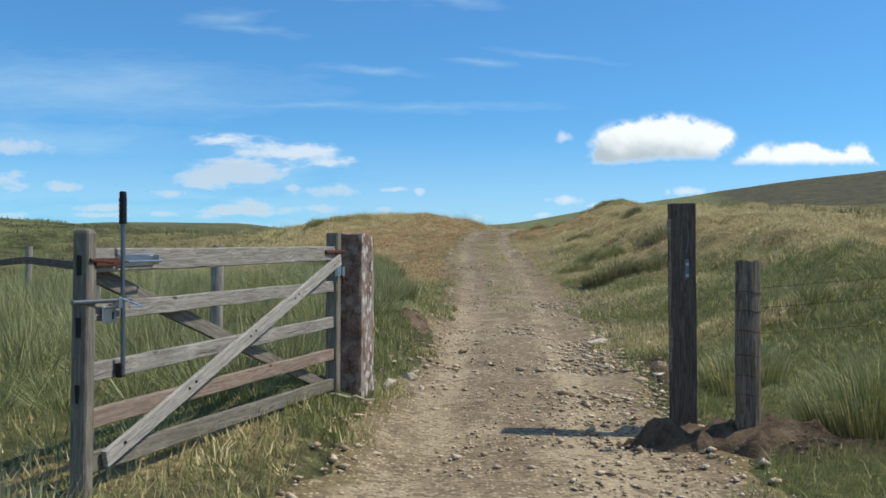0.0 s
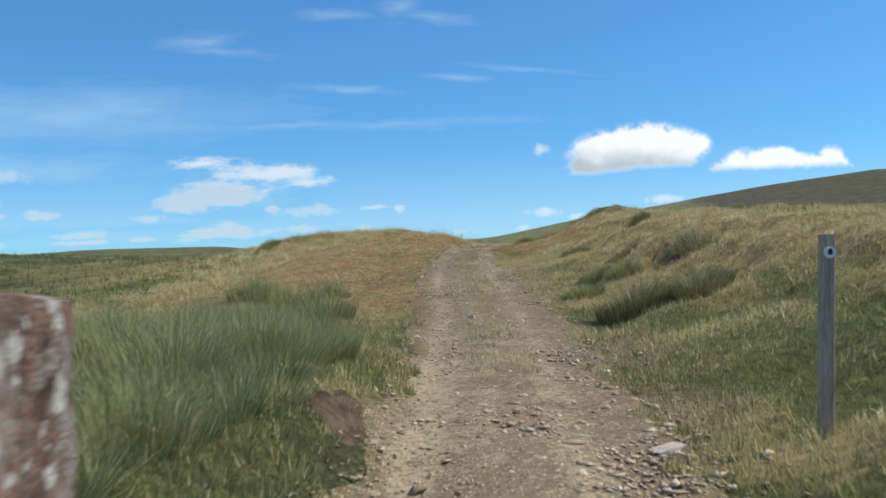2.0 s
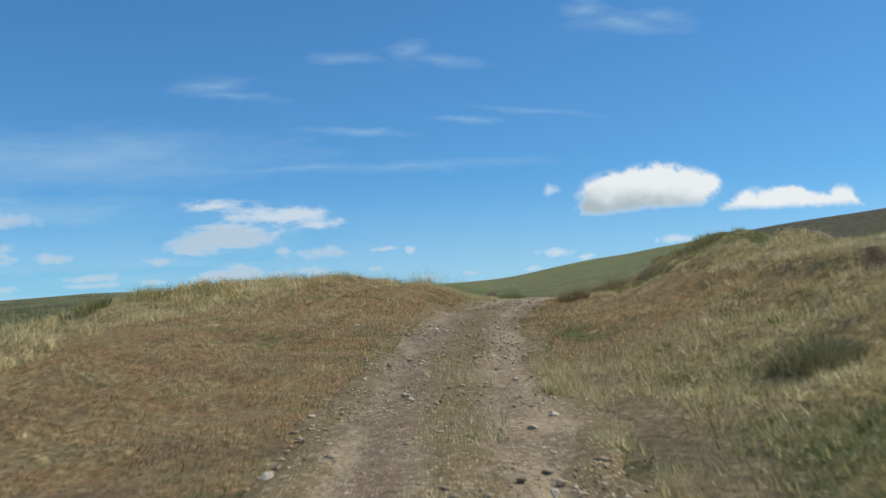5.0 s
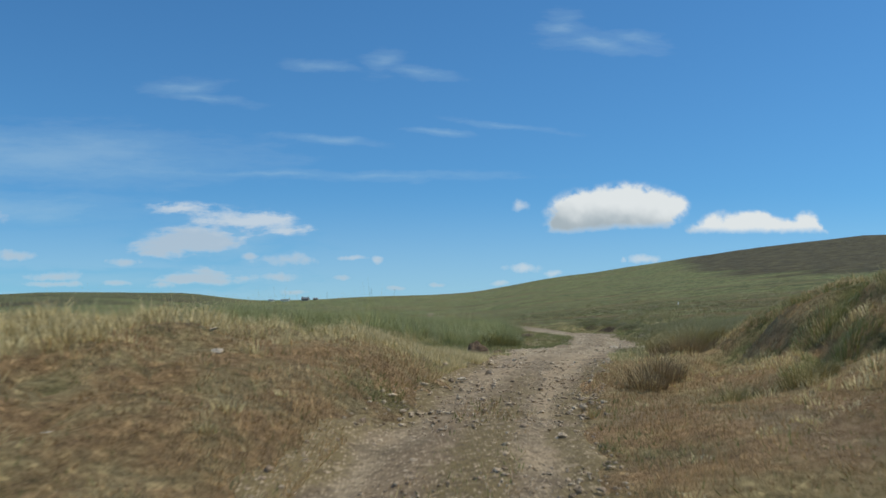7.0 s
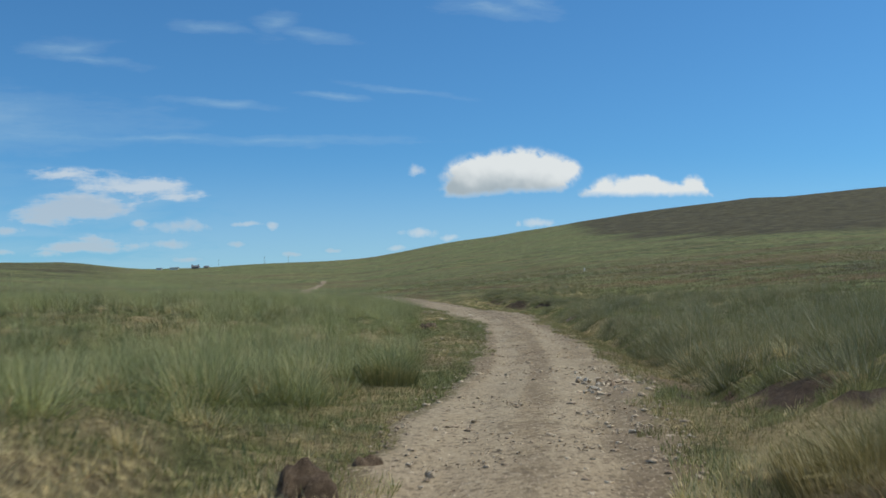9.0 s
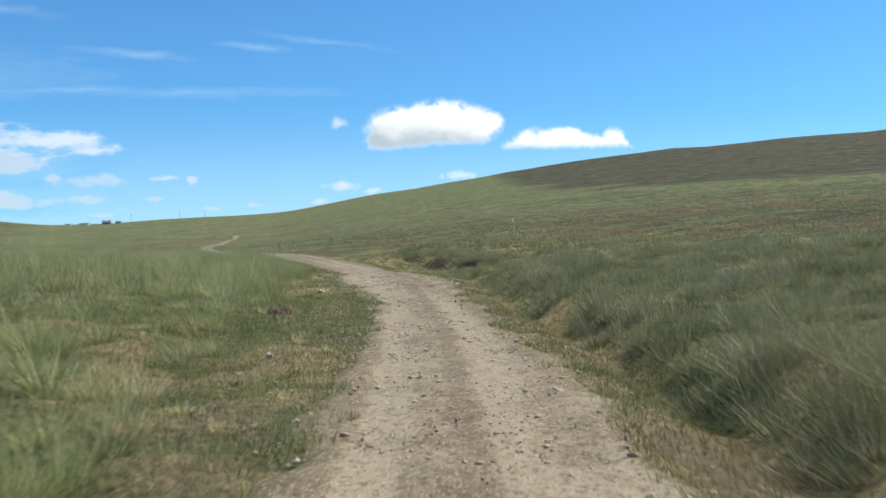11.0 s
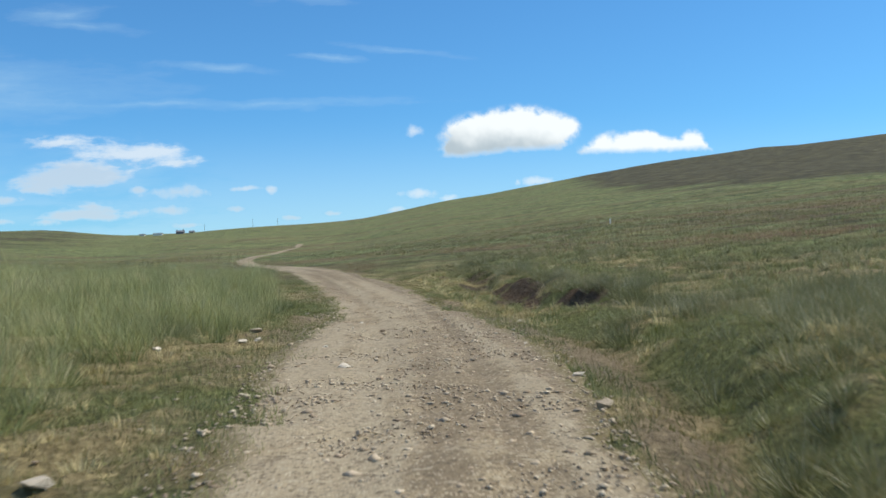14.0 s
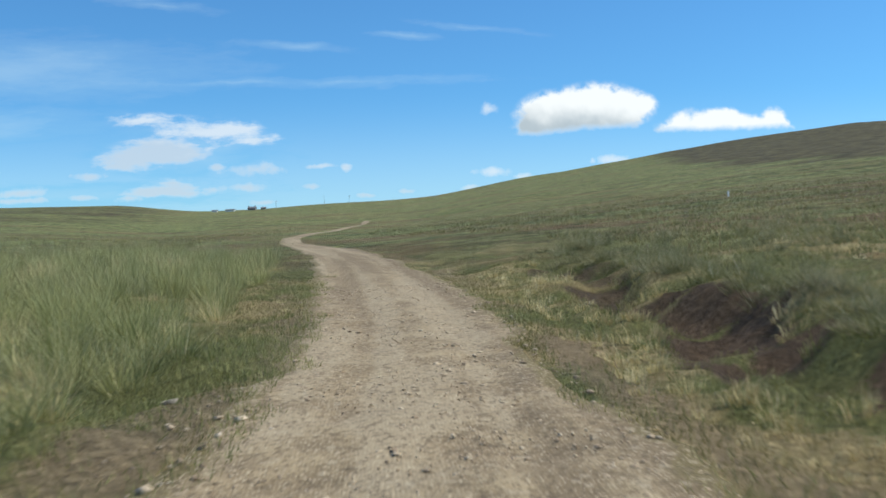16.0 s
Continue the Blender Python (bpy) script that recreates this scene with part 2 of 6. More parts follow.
def hummock(x, y):
    """0 in the creases between tussocks, near 1 on their tops."""
    return np.clip(1.7 * np.abs(rumple(x, y, 1.5, 9, 2)), 0, 1)


def channel_bed(x, y):
    """The peat channel beside the track: its bed, and the bank that stands over its far side; both 0 to 1."""
    run = smooth(y, 108.5, 114) * (1 - smooth(y, 126, 134))
    xc = 18.3 + 0.02 * (y - 118) + 0.30 * np.sin(y * 0.8) + 0.25 * rumple(x, y, 1.6, 37)
    off = x - xc
    return run * np.exp(-(off / 0.62) ** 4), run * np.exp(-((off - 1.45) / 0.75) ** 4)


def land(x, y, fine=True):
    """The height of the ground under everything, without the track's own bed."""
    x, y = np.asarray(x, float), np.asarray(y, float)
    u = x - along(y, TRACK_X)
    w = along(y, TRACK_W)
    zt = along(y, TRACK_Z)
    early, late = 1 - smooth(y, 57, 65), smooth(y, 58, 66)
    right = np.maximum(u - w, 0)
    left = np.maximum(-u - w, 0)
    side = early * (1.22 + 0.10 * (1 - smooth(y, 26, 40))) * smooth(right, 0.1 + 1.0 * smooth(y, 46, 54), 5.4 + 1.2 * smooth(y, 46, 54)) + late * (0.055 * np.maximum(right - 2.0, 0) - 0.12 * smooth(right, 0.2, 1.5))
    side = side + (1 - smooth(y, 14, 24)) * 0.26 * smooth(-u - w, -0.45, 0.45)
    side = side - early * smooth(y, 20, 45) * (1 - 0.7 * smooth(y, 46, 54)) * 0.10 * np.maximum(left - 4.0, 0) - (1 - smooth(y, 24, 40)) * 0.02 * np.maximum(left - 4.0, 0) - late * 0.28 * smooth(left, 1.0, 3.5)
    # banks of the moor road: a rushy one on the right, rising rough grass on the left
    side = side + late * (0.42 * smooth(right, 0.9, 2.1) - 0.16 * np.exp(-((right - 0.85) / 0.35) ** 2)) * (1 - 0.6 * smooth(y, 100, 108))
    side = side + smooth(y, 53, 58) * (0.34 + 0.06 * smooth(y, 60, 70)) * smooth(left, 1.0 + 0.9 * smooth(y, 64, 72), 2.4 + 1.2 * smooth(y, 64, 72)) * (1 - (1 - smooth(y, 72, 84)) * smooth(left, 6, 11)) + smooth(y, 74, 88) * np.minimum(0.075 * np.maximum(left - 3.5, 0), 1.1)
    mounds = 0.66 * np.exp(-((x + 3.2) / 5.4) ** 4 - ((y - 50.2) / 4.8) ** 2) + 0.62 * np.exp(-((x - 8.4) / 1.35) ** 4 - ((y - 53.4) / 3.0) ** 2) - 0.14 * smooth(u, 5.5, 8.5) * smooth(y, 34, 46) * (1 - smooth(y, 58, 70)) + 0.12 * np.exp(-((x + 3.6) / 2.2) ** 2 - ((y - 53.0) / 2.5) ** 2) + 0.16 * np.exp(-((x + 0.2) / 2.2) ** 2 - ((y - 54.0) / 3.0) ** 2)
    mounds = mounds + bump(x, y, -0.75, 13.7, 0.45, 1.2, 0.18) - bump(x, y, -0.15, 13.7, 0.25, 1.3, 0.06) + bump(x, y, 2.2, 6.95, 0.8, 0.4, 0.14)
    bed, face = channel_bed(x, y)
    mounds = mounds - 0.26 * bed + 0.30 * face * np.clip(0.8 + 0.5 * rumple(x, y, 2.0, 39), 0.3, 1.3)
    near = zt + side + mounds * smooth(np.abs(u), w - 0.5, w + 0.5)
    if fine:
        off = smooth(np.abs(u), w - 0.1, w + 1.4)
        raw = peatiness(x, y)
        near = near + smooth(raw, 0.4, 0.9) * (0.09 * rumple(x, y, 1.1, 35) + 0.07 * rumple(x, y, 0.5, 36))
        calm = 1 - 0.75 * (1 - smooth(y, 9, 13)) * smooth(-u, -1, 0)
        near = near + off * calm * ((0.12 + 0.09 * smooth(u, 3, 6) * early) * rumple(x, y, 2.9, 3) + (0.20 + 0.20 * smooth(u, 2.2, 5) * early) * (hummock(x, y) - 0.5)) + 0.015 * rumple(x, y, 0.8, 4)
    k = smooth(np.abs(u), 11, 42)
    k = 1 - (1 - k) * (1 - smooth(y, 118, 175)) * smooth(y, -110, -50)
    far = far_height(x, y)
    # the far track lies on the far land
    return near * (1 - k) + far * k


def ground_z(x, y):
    return land(x, y)


def spaced(lo, hi, step, out_lo, out_hi, grow):
    mid = list(np.arange(lo, hi + 1e-6, step))
    a, s = [lo], step
    while a[-1] > out_lo:
        s *= grow
        a.append(a[-1] - s)
    b, s = [mid[-1]], step
    while b[-1] < out_hi:
        s *= grow
        b.append(b[-1] + s)
    return np.array(a[:0:-1] + mid + b[1:])


def sheet(name, X, Y, Z, parent=None):
    """A grid of quads as one mesh object. X, Y, Z: arrays of one shape."""
    ny, nx = X.shape
    me = bpy.data.meshes.new(name)
    me.vertices.add(nx * ny)
    me.vertices.foreach_set("co", np.stack([X, Y, Z], -1).astype(np.float32).ravel())
    i = np.arange(nx * ny).reshape(ny, nx)
    q = np.stack([i[:-1, :-1], i[:-1, 1:], i[1:, 1:], i[1:, :-1]], -1).reshape(-1, 4)
    me.loops.add(q.size)
    me.loops.foreach_set("vertex_index", q.ravel().astype(np.int32))
    me.polygons.add(len(q))
    me.polygons.foreach_set("loop_start", np.arange(0, q.size, 4, dtype=np.int32))
    me.update(calc_edges=True)
    me.polygons.foreach_set("use_smooth", np.ones(len(q), dtype=bool))
    ob = new(name, me)
    ob.parent = parent
    return ob


def channel(ob, name, values):
    a = ob.data.attributes.new(name, "FLOAT", "POINT")
    a.data.foreach_set("value", np.asarray(values, np.float32).ravel())


def dryness(x, y):
    """0 where the grass is green, 1 where it is bleached."""
    u = x - along(y, TRACK_X)
    w = along(y, TRACK_W)
    r = u > 0
    first = np.where(r, 0.10 + 0.15 * smooth(y, 12, 18) + 0.48 * smooth(y, 16, 27) * smooth(u, 2.0, 4.8) + 0.55 * smooth(u, 4.0, 7) + 0.12 * smooth(y, 8, 14), 0.22 + 0.73 * smooth(y, 20, 26))
    first = np.where(r & (y > 24), np.maximum(first, 0.60 + 0.25 * smooth(u, 3, 6)), first)
    first = np.where(u < -7, first * (1 - smooth(-u, 7, 11)) + 0.10 * smooth(-u, 7, 11), first)
    crest = np.where(r, 0.92 - 0.50 * smooth(u, 2.5, 5) * smooth(y, 46, 52), 0.92 - 0.60 * smooth(y, 51.0, 53.0) * smooth(-u, 2.5, 4.0))
    later = np.where(r, 0.30, 0.28)
    k1, k2 = smooth(y, 40, 45), smooth(y, 56, 62)
    d = first * (1 - k1) + crest * k1
    d = d * (1 - k2) + later * k2
    verge = 1 - smooth(np.abs(u), w + 0.5 + 0.5 * smooth(y, 58, 64) * (u < 0), w + 1.8 + 0.7 * smooth(y, 58, 64) * (u < 0))
    d = np.maximum(d, verge * (0.72 * smooth(y, 15, 30) - (0.20 + 0.08 * (u < 0) + 0.16 * (u < 0) * smooth(y, 74, 84)) * smooth(y, 56, 64)))
    return np.clip(d + 0.30 * rumple(x, y, 3.2, 21) + 0.16 * rumple(x, y, 0.9, 25) + 0.45 * (hummock(x, y) - 0.5), 0, 1)


def rustiness(x, y):
    """Where the dead turf is worn and rust-brown: the left side below the crest, and both verges on it."""
    u = x - along(y, TRACK_X)
    a = smooth(-u, -0.5, 1.0) * (1 - smooth(-u, 5.5, 9)) * smooth(y, 19, 26) * (1 - smooth(y, 43, 50))
    b = (1 - smooth(np.abs(u), 3.8, 6.0)) * smooth(y, 37, 41) * (1 - smooth(y, np.where(u > 0, 52, 50), np.where(u > 0, 58, 53.5))) * 0.95
    return np.clip(np.maximum(a, b), 0, 1)


def peatiness(x, y):
    p = bump(x, y, -0.40, 13.7, 0.36, 1.1, 0.50) + 1.05 * channel_bed(x, y)[0] * np.clip(0.82 + 0.6 * rumple(x, y, 1.1, 39), 0, 1.1) + 1.0 * channel_bed(x - 0.75, y)[0] * channel_bed(x, y)[1] ** 0.3 * np.clip(0.55 + 0.9 * rumple(x, y, 1.1, 45), 0, 1.1) + bump(x, y, 8.3, 39.0, 1.2, 2.5, 0.5)
    p = p + bump(x, y, 2.4, 7.0, 1.1, 0.65, 1.0) + bump(x, y, 2.3, 10.4, 0.35, 1.2, 0.45) + bump(x, y, 8.6, 62.0, 0.5, 2.5, 0.7) + bump(x, y, 5.5, 26.2, 0.9, 1.1, 0.42) + bump(x, y, 5.5, 30.8, 0.9, 0.9, 0.40)
    return np.clip(p + 0.7 * rumple(x, y, 0.6, 33) * (p > 0.15), 0, 1)


def russet_band(x, y):
    """0 to 1: drifts of red-brown dead sedge across the hillside."""
    s = x + 0.36 * (y - 126) - 36 + 3.0 * rumple(x * 0.3, y, 9.0, 101)
    a = np.exp(-(s / 4.5) ** 2) + 0.8 * np.exp(-((s - 38) / 6.0) ** 2) + 0.6 * np.exp(-((s + 13) / 2.0) ** 2) * smooth(y, 104, 112)
    return np.clip(a * smooth(y, 84, 108) * (1 - smooth(y, 260, 360)), 0, 1)


def soil(x, y):
    """0 to 1: worn brown earth showing through thin grass along the edges of the track."""
    u = x - along(y, TRACK_X)
    w = along(y, TRACK_W)
    left = smooth(y, 66, 73) * smooth(-u, w - 0.1, w + 0.3) * (1 - smooth(-u, w + 0.6, w + 1.9)) * (0.26 + 0.55 * rumple(x, y * 0.5, 1.5, 46))
    right = smooth(y, 58, 66) * smooth(u, w - 0.1, w + 0.2) * (1 - smooth(u, w + 0.5, w + 1.3)) * (0.28 + 0.55 * rumple(x, y * 0.5, 1.2, 47))
    climb = smooth(y, 8, 12) * (1 - smooth(y, 34, 44)) * smooth(u, w - 0.1, w + 0.1) * (1 - smooth(u, w + 0.3, w + 1.1)) * (0.34 + 0.6 * rumple(x, y * 0.6, 1.1, 48))
    left = np.maximum(left, bump(x, y, 3.7, 57.6, 0.8, 1.3, 0.55))
    crest = smooth(y, 24, 30) * (1 - smooth(y, 50, 56)) * smooth(np.abs(u), w - 0.2, w + 0.3) * (1 - smooth(np.abs(u), w + 1.5, w + 4.5)) * (-0.08 + 0.55 * rumple(x, y * 0.7, 1.9, 49, 3))
    return np.clip(np.maximum(np.maximum(left, right), np.maximum(climb, crest)), 0, 1)


# ---- materials of the land ----
def surface(name, rough=0.9):
    m = bpy.data.materials.new(name)
    m.use_nodes = True
    g = Graph(m.node_tree)
    out = g.node("ShaderNodeOutputMaterial")
    b = g.node("ShaderNodeBsdfPrincipled")
    b.inputs["Roughness"].default_value = rough
    b.inputs["Specular IOR Level"].default_value = 0.25
    g.put(out.inputs[0], b.outputs[0])
    return m, g, b


def relief(g, b, height, distance, strength=1.0):
    n = g.node("ShaderNodeBump")
    n.inputs["Strength"].default_value, n.inputs["Distance"].default_value = strength, distance
    g.put(n.inputs["Height"], height)
    g.put(b.inputs["Normal"], n.outputs[0])


def turf_material():
    m, g, b = surface("moor_turf", 0.95)
    at = g.node("ShaderNodeTexCoord").outputs["Object"]
    fine, mid, big = g.noise(at, 9.0, 5.0, 0.7), g.noise(at, 1.3, 4.0), g.noise(at, 0.16, 4.0)
    wide = g.noise(g.vec("MULTIPLY", at, (0.5, 1.5, 1.0)), 0.022, 6.0, 0.65)
    tuss = g.noise(at, 0.45, 5.0, 0.7)
    grain = g.noise(at, 48.0, 4.0, 0.75)
    wisp = g.noise(g.vec("MULTIPLY", at, (1.0, 0.5, 1.0)), 130.0, 3.0, 0.7)
    fine = g.step(g.math("ADD", g.math("MULTIPLY", fine, 0.5), g.math("ADD", g.math("MULTIPLY", grain, 0.35), g.math("MULTIPLY", wisp, 0.35))), 0.38, 0.70)
    green = g.mix(fine, (0.040, 0.048, 0.016), (0.215, 0.225, 0.078))
    straw = g.mix(fine, (0.115, 0.086, 0.040), (0.53, 0.42, 0.205))
    rust = g.mix(fine, (0.125, 0.072, 0.034), (0.530, 0.345, 0.165))
    straw = g.mix(g.math("MULTIPLY", g.step(mid, 0.36, 0.60), g.attr("rust")), straw, rust)
    patchy = g.noise(at, 0.62, 4.0, 0.65)
    straw = g.mix(g.math("MULTIPLY", g.step(patchy, 0.52, 0.66), 0.42), straw, g.mix(fine, (0.070, 0.056, 0.028), (0.235, 0.185, 0.100)))
    olive = g.noise(g.vec("ADD", at, (17.0, 5.0, 0.0)), 0.85, 5.0, 0.68)
    straw = g.mix(g.math("MULTIPLY", g.step(olive, 0.54, 0.66), 0.65), straw, g.mix(fine, (0.062, 0.060, 0.022), (0.235, 0.215, 0.085)))
    straw = g.mix(g.math("MULTIPLY", g.step(olive, 0.40, 0.32), 0.25), straw, g.mix(fine, (0.072, 0.048, 0.029), (0.260, 0.175, 0.100)))
    dry = g.attr("dry")
    near = g.mix(g.step(g.math("ADD", dry, g.math("MULTIPLY", g.math("SUBTRACT", mid, 0.5), 0.9)), 0.25, 0.75), green, straw)
    near = g.mix(g.step(g.math("ADD", g.attr("peat"), g.math("MULTIPLY", g.math("SUBTRACT", fine, 0.5), 0.6)), 0.3, 0.7), near, g.mix(fine, (0.030, 0.021, 0.014), (0.145, 0.100, 0.063)))
    near = g.mix(g.math("MULTIPLY", g.step(g.math("ADD", g.attr("soil"), g.math("MULTIPLY", g.math("SUBTRACT", fine, 0.5), 0.5)), 0.22, 0.62), 0.66), near, g.mix(fine, (0.125, 0.089, 0.054), (0.390, 0.290, 0.180)))
    # open moor: rough grass, rusty sedge and heather on the tops
    lie = g.vec("MULTIPLY", at, (0.35, 1.0, 1.0))
    streak = g.noise(lie, 0.10, 6.0, 0.7)
    tuft = g.noise(g.vec("MULTIPLY", at, (1.0, 0.6, 1.0)), 1.1, 4.0, 0.7)
    # low spots between tussocks darkened: shade of the relief put into the colour
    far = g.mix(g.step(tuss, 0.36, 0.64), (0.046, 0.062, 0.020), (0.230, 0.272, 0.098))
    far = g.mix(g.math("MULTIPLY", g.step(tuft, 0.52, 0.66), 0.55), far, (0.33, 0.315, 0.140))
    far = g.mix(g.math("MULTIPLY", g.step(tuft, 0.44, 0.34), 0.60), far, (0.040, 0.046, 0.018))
    far = g.mix(g.math("MULTIPLY", g.step(streak, 0.50, 0.66), 0.6), far, (0.235, 0.235, 0.095))
    far = g.mix(g.math("MULTIPLY", g.step(streak, 0.46, 0.32), 0.6), far, (0.070, 0.070, 0.028))
    far = g.mix(g.math("MULTIPLY", g.step(wide, 0.50, 0.62), 0.55), far, (0.21, 0.145, 0.075))
    sward = g.math("MULTIPLY", g.attr("bracken"), g.step(g.math("ADD", streak, g.math("MULTIPLY", g.math("SUBTRACT", tuft, 0.5), 0.5)), 0.46, 0.58))
    far = g.mix(g.math("MULTIPLY", sward, 0.65), far, (0.185, 0.112, 0.055))
    # deepest hollows of the bump painted darker still, as shade
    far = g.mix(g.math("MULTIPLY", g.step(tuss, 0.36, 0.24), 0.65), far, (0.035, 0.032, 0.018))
    hag = g.noise(g.vec("MULTIPLY", at, (0.30, 1.0, 1.0)), 0.085, 6.0, 0.68)
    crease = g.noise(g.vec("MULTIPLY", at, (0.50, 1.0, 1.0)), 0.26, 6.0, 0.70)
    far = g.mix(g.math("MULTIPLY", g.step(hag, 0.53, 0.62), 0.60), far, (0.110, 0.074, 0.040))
    # dark creases and pale tops: shading of the hillside's relief, painted in
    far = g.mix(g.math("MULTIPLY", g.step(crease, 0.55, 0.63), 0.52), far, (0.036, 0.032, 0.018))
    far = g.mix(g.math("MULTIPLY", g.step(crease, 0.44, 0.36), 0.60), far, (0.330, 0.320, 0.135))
    heath = g.step(g.math("ADD", g.attr("heath"), g.math("MULTIPLY", g.math("SUBTRACT", wide, 0.5), 1.1)), 0.38, 0.66)
    heather = g.mix(g.step(big, 0.35, 0.7), (0.045, 0.042, 0.022), (0.135, 0.118, 0.056))
    far = g.mix(heath, far, heather)
    whole = g.mix(g.attr("far"), near, far)
    dead = g.math("MULTIPLY", g.attr("band"), g.step(g.math("ADD", crease, g.math("MULTIPLY", g.math("SUBTRACT", tuft, 0.5), 0.4)), 0.42, 0.56))
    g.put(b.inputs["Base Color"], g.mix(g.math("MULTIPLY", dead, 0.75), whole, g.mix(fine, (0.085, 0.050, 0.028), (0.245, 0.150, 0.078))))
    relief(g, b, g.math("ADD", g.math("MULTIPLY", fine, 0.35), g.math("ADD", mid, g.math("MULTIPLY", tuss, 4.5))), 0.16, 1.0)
    return m


def gravel_material():
    m, g, b = surface("track_grit", 0.92)
    at = g.node("ShaderNodeTexCoord").outputs["Object"]
    cells = g.node("ShaderNodeTexVoronoi")
    g.put(cells.inputs["Vector"], at)
    cells.inputs["Scale"].default_value = 34.0
    chips = g.node("ShaderNodeTexVoronoi")
    g.put(chips.inputs["Vector"], at)
    chips.inputs["Scale"].default_value = 9.0
    fine, mid, big = g.noise(at, 40.0, 4.0, 0.7), g.noise(at, 2.2, 5.0, 0.65), g.noise(at, 0.5, 3.0)
    earth = g.mix(g.step(mid, 0.3, 0.7), (0.165, 0.116, 0.066), (0.41, 0.315, 0.190))
    earth = g.mix(g.math("MULTIPLY", g.step(big, 0.42, 0.62), 0.35), earth, (0.235, 0.160, 0.090))
    earth = g.mix(g.math("MULTIPLY", g.step(fine, 0.35, 0.7), 0.45), earth, (0.56, 0.465, 0.315))
    tone = g.split(cells.outputs["Color"])[0]
    grey = g.mix(g.step(mid, 0.3, 0.7), (0.155, 0.128, 0.082), (0.385, 0.330, 0.232))
    earth = g.mix(g.math("MULTIPLY", g.attr("grey"), 0.75), earth, grey)
    lane = g.attr("lane")
    earth = g.mix(g.math("MULTIPLY", g.step(lane, 0.52, 0.78), 0.75), earth, g.mix(fine, (0.35, 0.275, 0.178), (0.53, 0.435, 0.295)))
    earth = g.mix(g.math("MULTIPLY", g.step(lane, 0.46, 0.18), 0.60), earth, g.mix(fine, (0.13, 0.093, 0.056), (0.30, 0.225, 0.138)))
    clod = g.noise(at, 7.0, 3.0)
    earth = g.mix(g.math("MULTIPLY", g.step(clod, 0.60, 0.70), 0.5), earth, (0.16, 0.115, 0.070))
    moss = g.mix(fine, (0.105, 0.090, 0.036), (0.26, 0.205, 0.095))
    k = g.step(g.math("ADD", g.attr("grown"), g.math("MULTIPLY", g.math("SUBTRACT", mid, 0.5), 1.3)), 0.35, 0.8)
    earth = g.mix(g.math("MULTIPLY", k, 0.85), earth, moss)
    rim = g.step(cells.outputs["Distance"], 0.55, 0.25)
    pale = g.math("MULTIPLY", g.math("MULTIPLY", g.step(tone, 0.62, 0.82), rim), 0.85)
    earth = g.mix(pale, earth, (0.60, 0.50, 0.355))
    earth = g.mix(g.math("MULTIPLY", g.step(tone, 0.26, 0.12), 0.65), earth, (0.105, 0.078, 0.050))
    tone2 = g.split(chips.outputs["Color"])[1]
    rim2 = g.step(chips.outputs["Distance"], 0.45, 0.30)
    earth = g.mix(g.math("MULTIPLY", g.math("MULTIPLY", g.step(tone2, 0.78, 0.84), rim2), 0.55), earth, g.mix(fine, (0.36, 0.29, 0.19), (0.62, 0.53, 0.39)))
    earth = g.mix(g.math("MULTIPLY", g.math("MULTIPLY", g.step(tone2, 0.16, 0.10), rim2), 0.55), earth, (0.12, 0.088, 0.055))
    g.put(b.inputs["Base Color"], g.mix(1.0, earth, g.mix(g.attr("grey"), (0.855, 0.870, 0.860), (0.82, 0.785, 0.735)), "MULTIPLY"))
    h = g.math("ADD", g.math("MULTIPLY", cells.outputs["Distance"], -0.5), g.math("ADD", g.math("MULTIPLY", fine, 0.4), g.math("ADD", g.math("MULTIPLY", chips.outputs["Distance"], -0.5), mid)))
    relief(g, b, h, 0.022, 0.6)
    return m


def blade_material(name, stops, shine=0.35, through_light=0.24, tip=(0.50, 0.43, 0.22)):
    m = bpy.data.materials.new(name)
    m.use_nodes = True
    g = Graph(m.node_tree)
    out = g.node("ShaderNodeOutputMaterial")
    b = g.node("ShaderNodeBsdfPrincipled")
    b.inputs["Roughness"].default_value = 0.55
    b.inputs["Specular IOR Level"].default_value = shine
    isle = g.node("ShaderNodeNewGeometry").outputs["Random Per Island"]
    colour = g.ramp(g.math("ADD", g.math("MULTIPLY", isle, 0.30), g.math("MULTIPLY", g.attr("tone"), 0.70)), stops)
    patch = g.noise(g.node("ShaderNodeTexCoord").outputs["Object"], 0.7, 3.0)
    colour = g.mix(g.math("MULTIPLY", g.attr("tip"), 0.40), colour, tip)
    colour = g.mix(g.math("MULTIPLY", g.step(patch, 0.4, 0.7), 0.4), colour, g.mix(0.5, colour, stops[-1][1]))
    g.put(b.inputs["Base Color"], colour)
    t = g.node("ShaderNodeBsdfTranslucent")
    g.put(t.inputs[0], colour)
    mixed = g.node("ShaderNodeMixShader")
    mixed.inputs[0].default_value = through_light
    g.put(mixed.inputs[1], b.outputs[0])
    g.put(mixed.inputs[2], t.outputs[0])
    g.put(out.inputs[0], mixed.outputs[0])
    return m


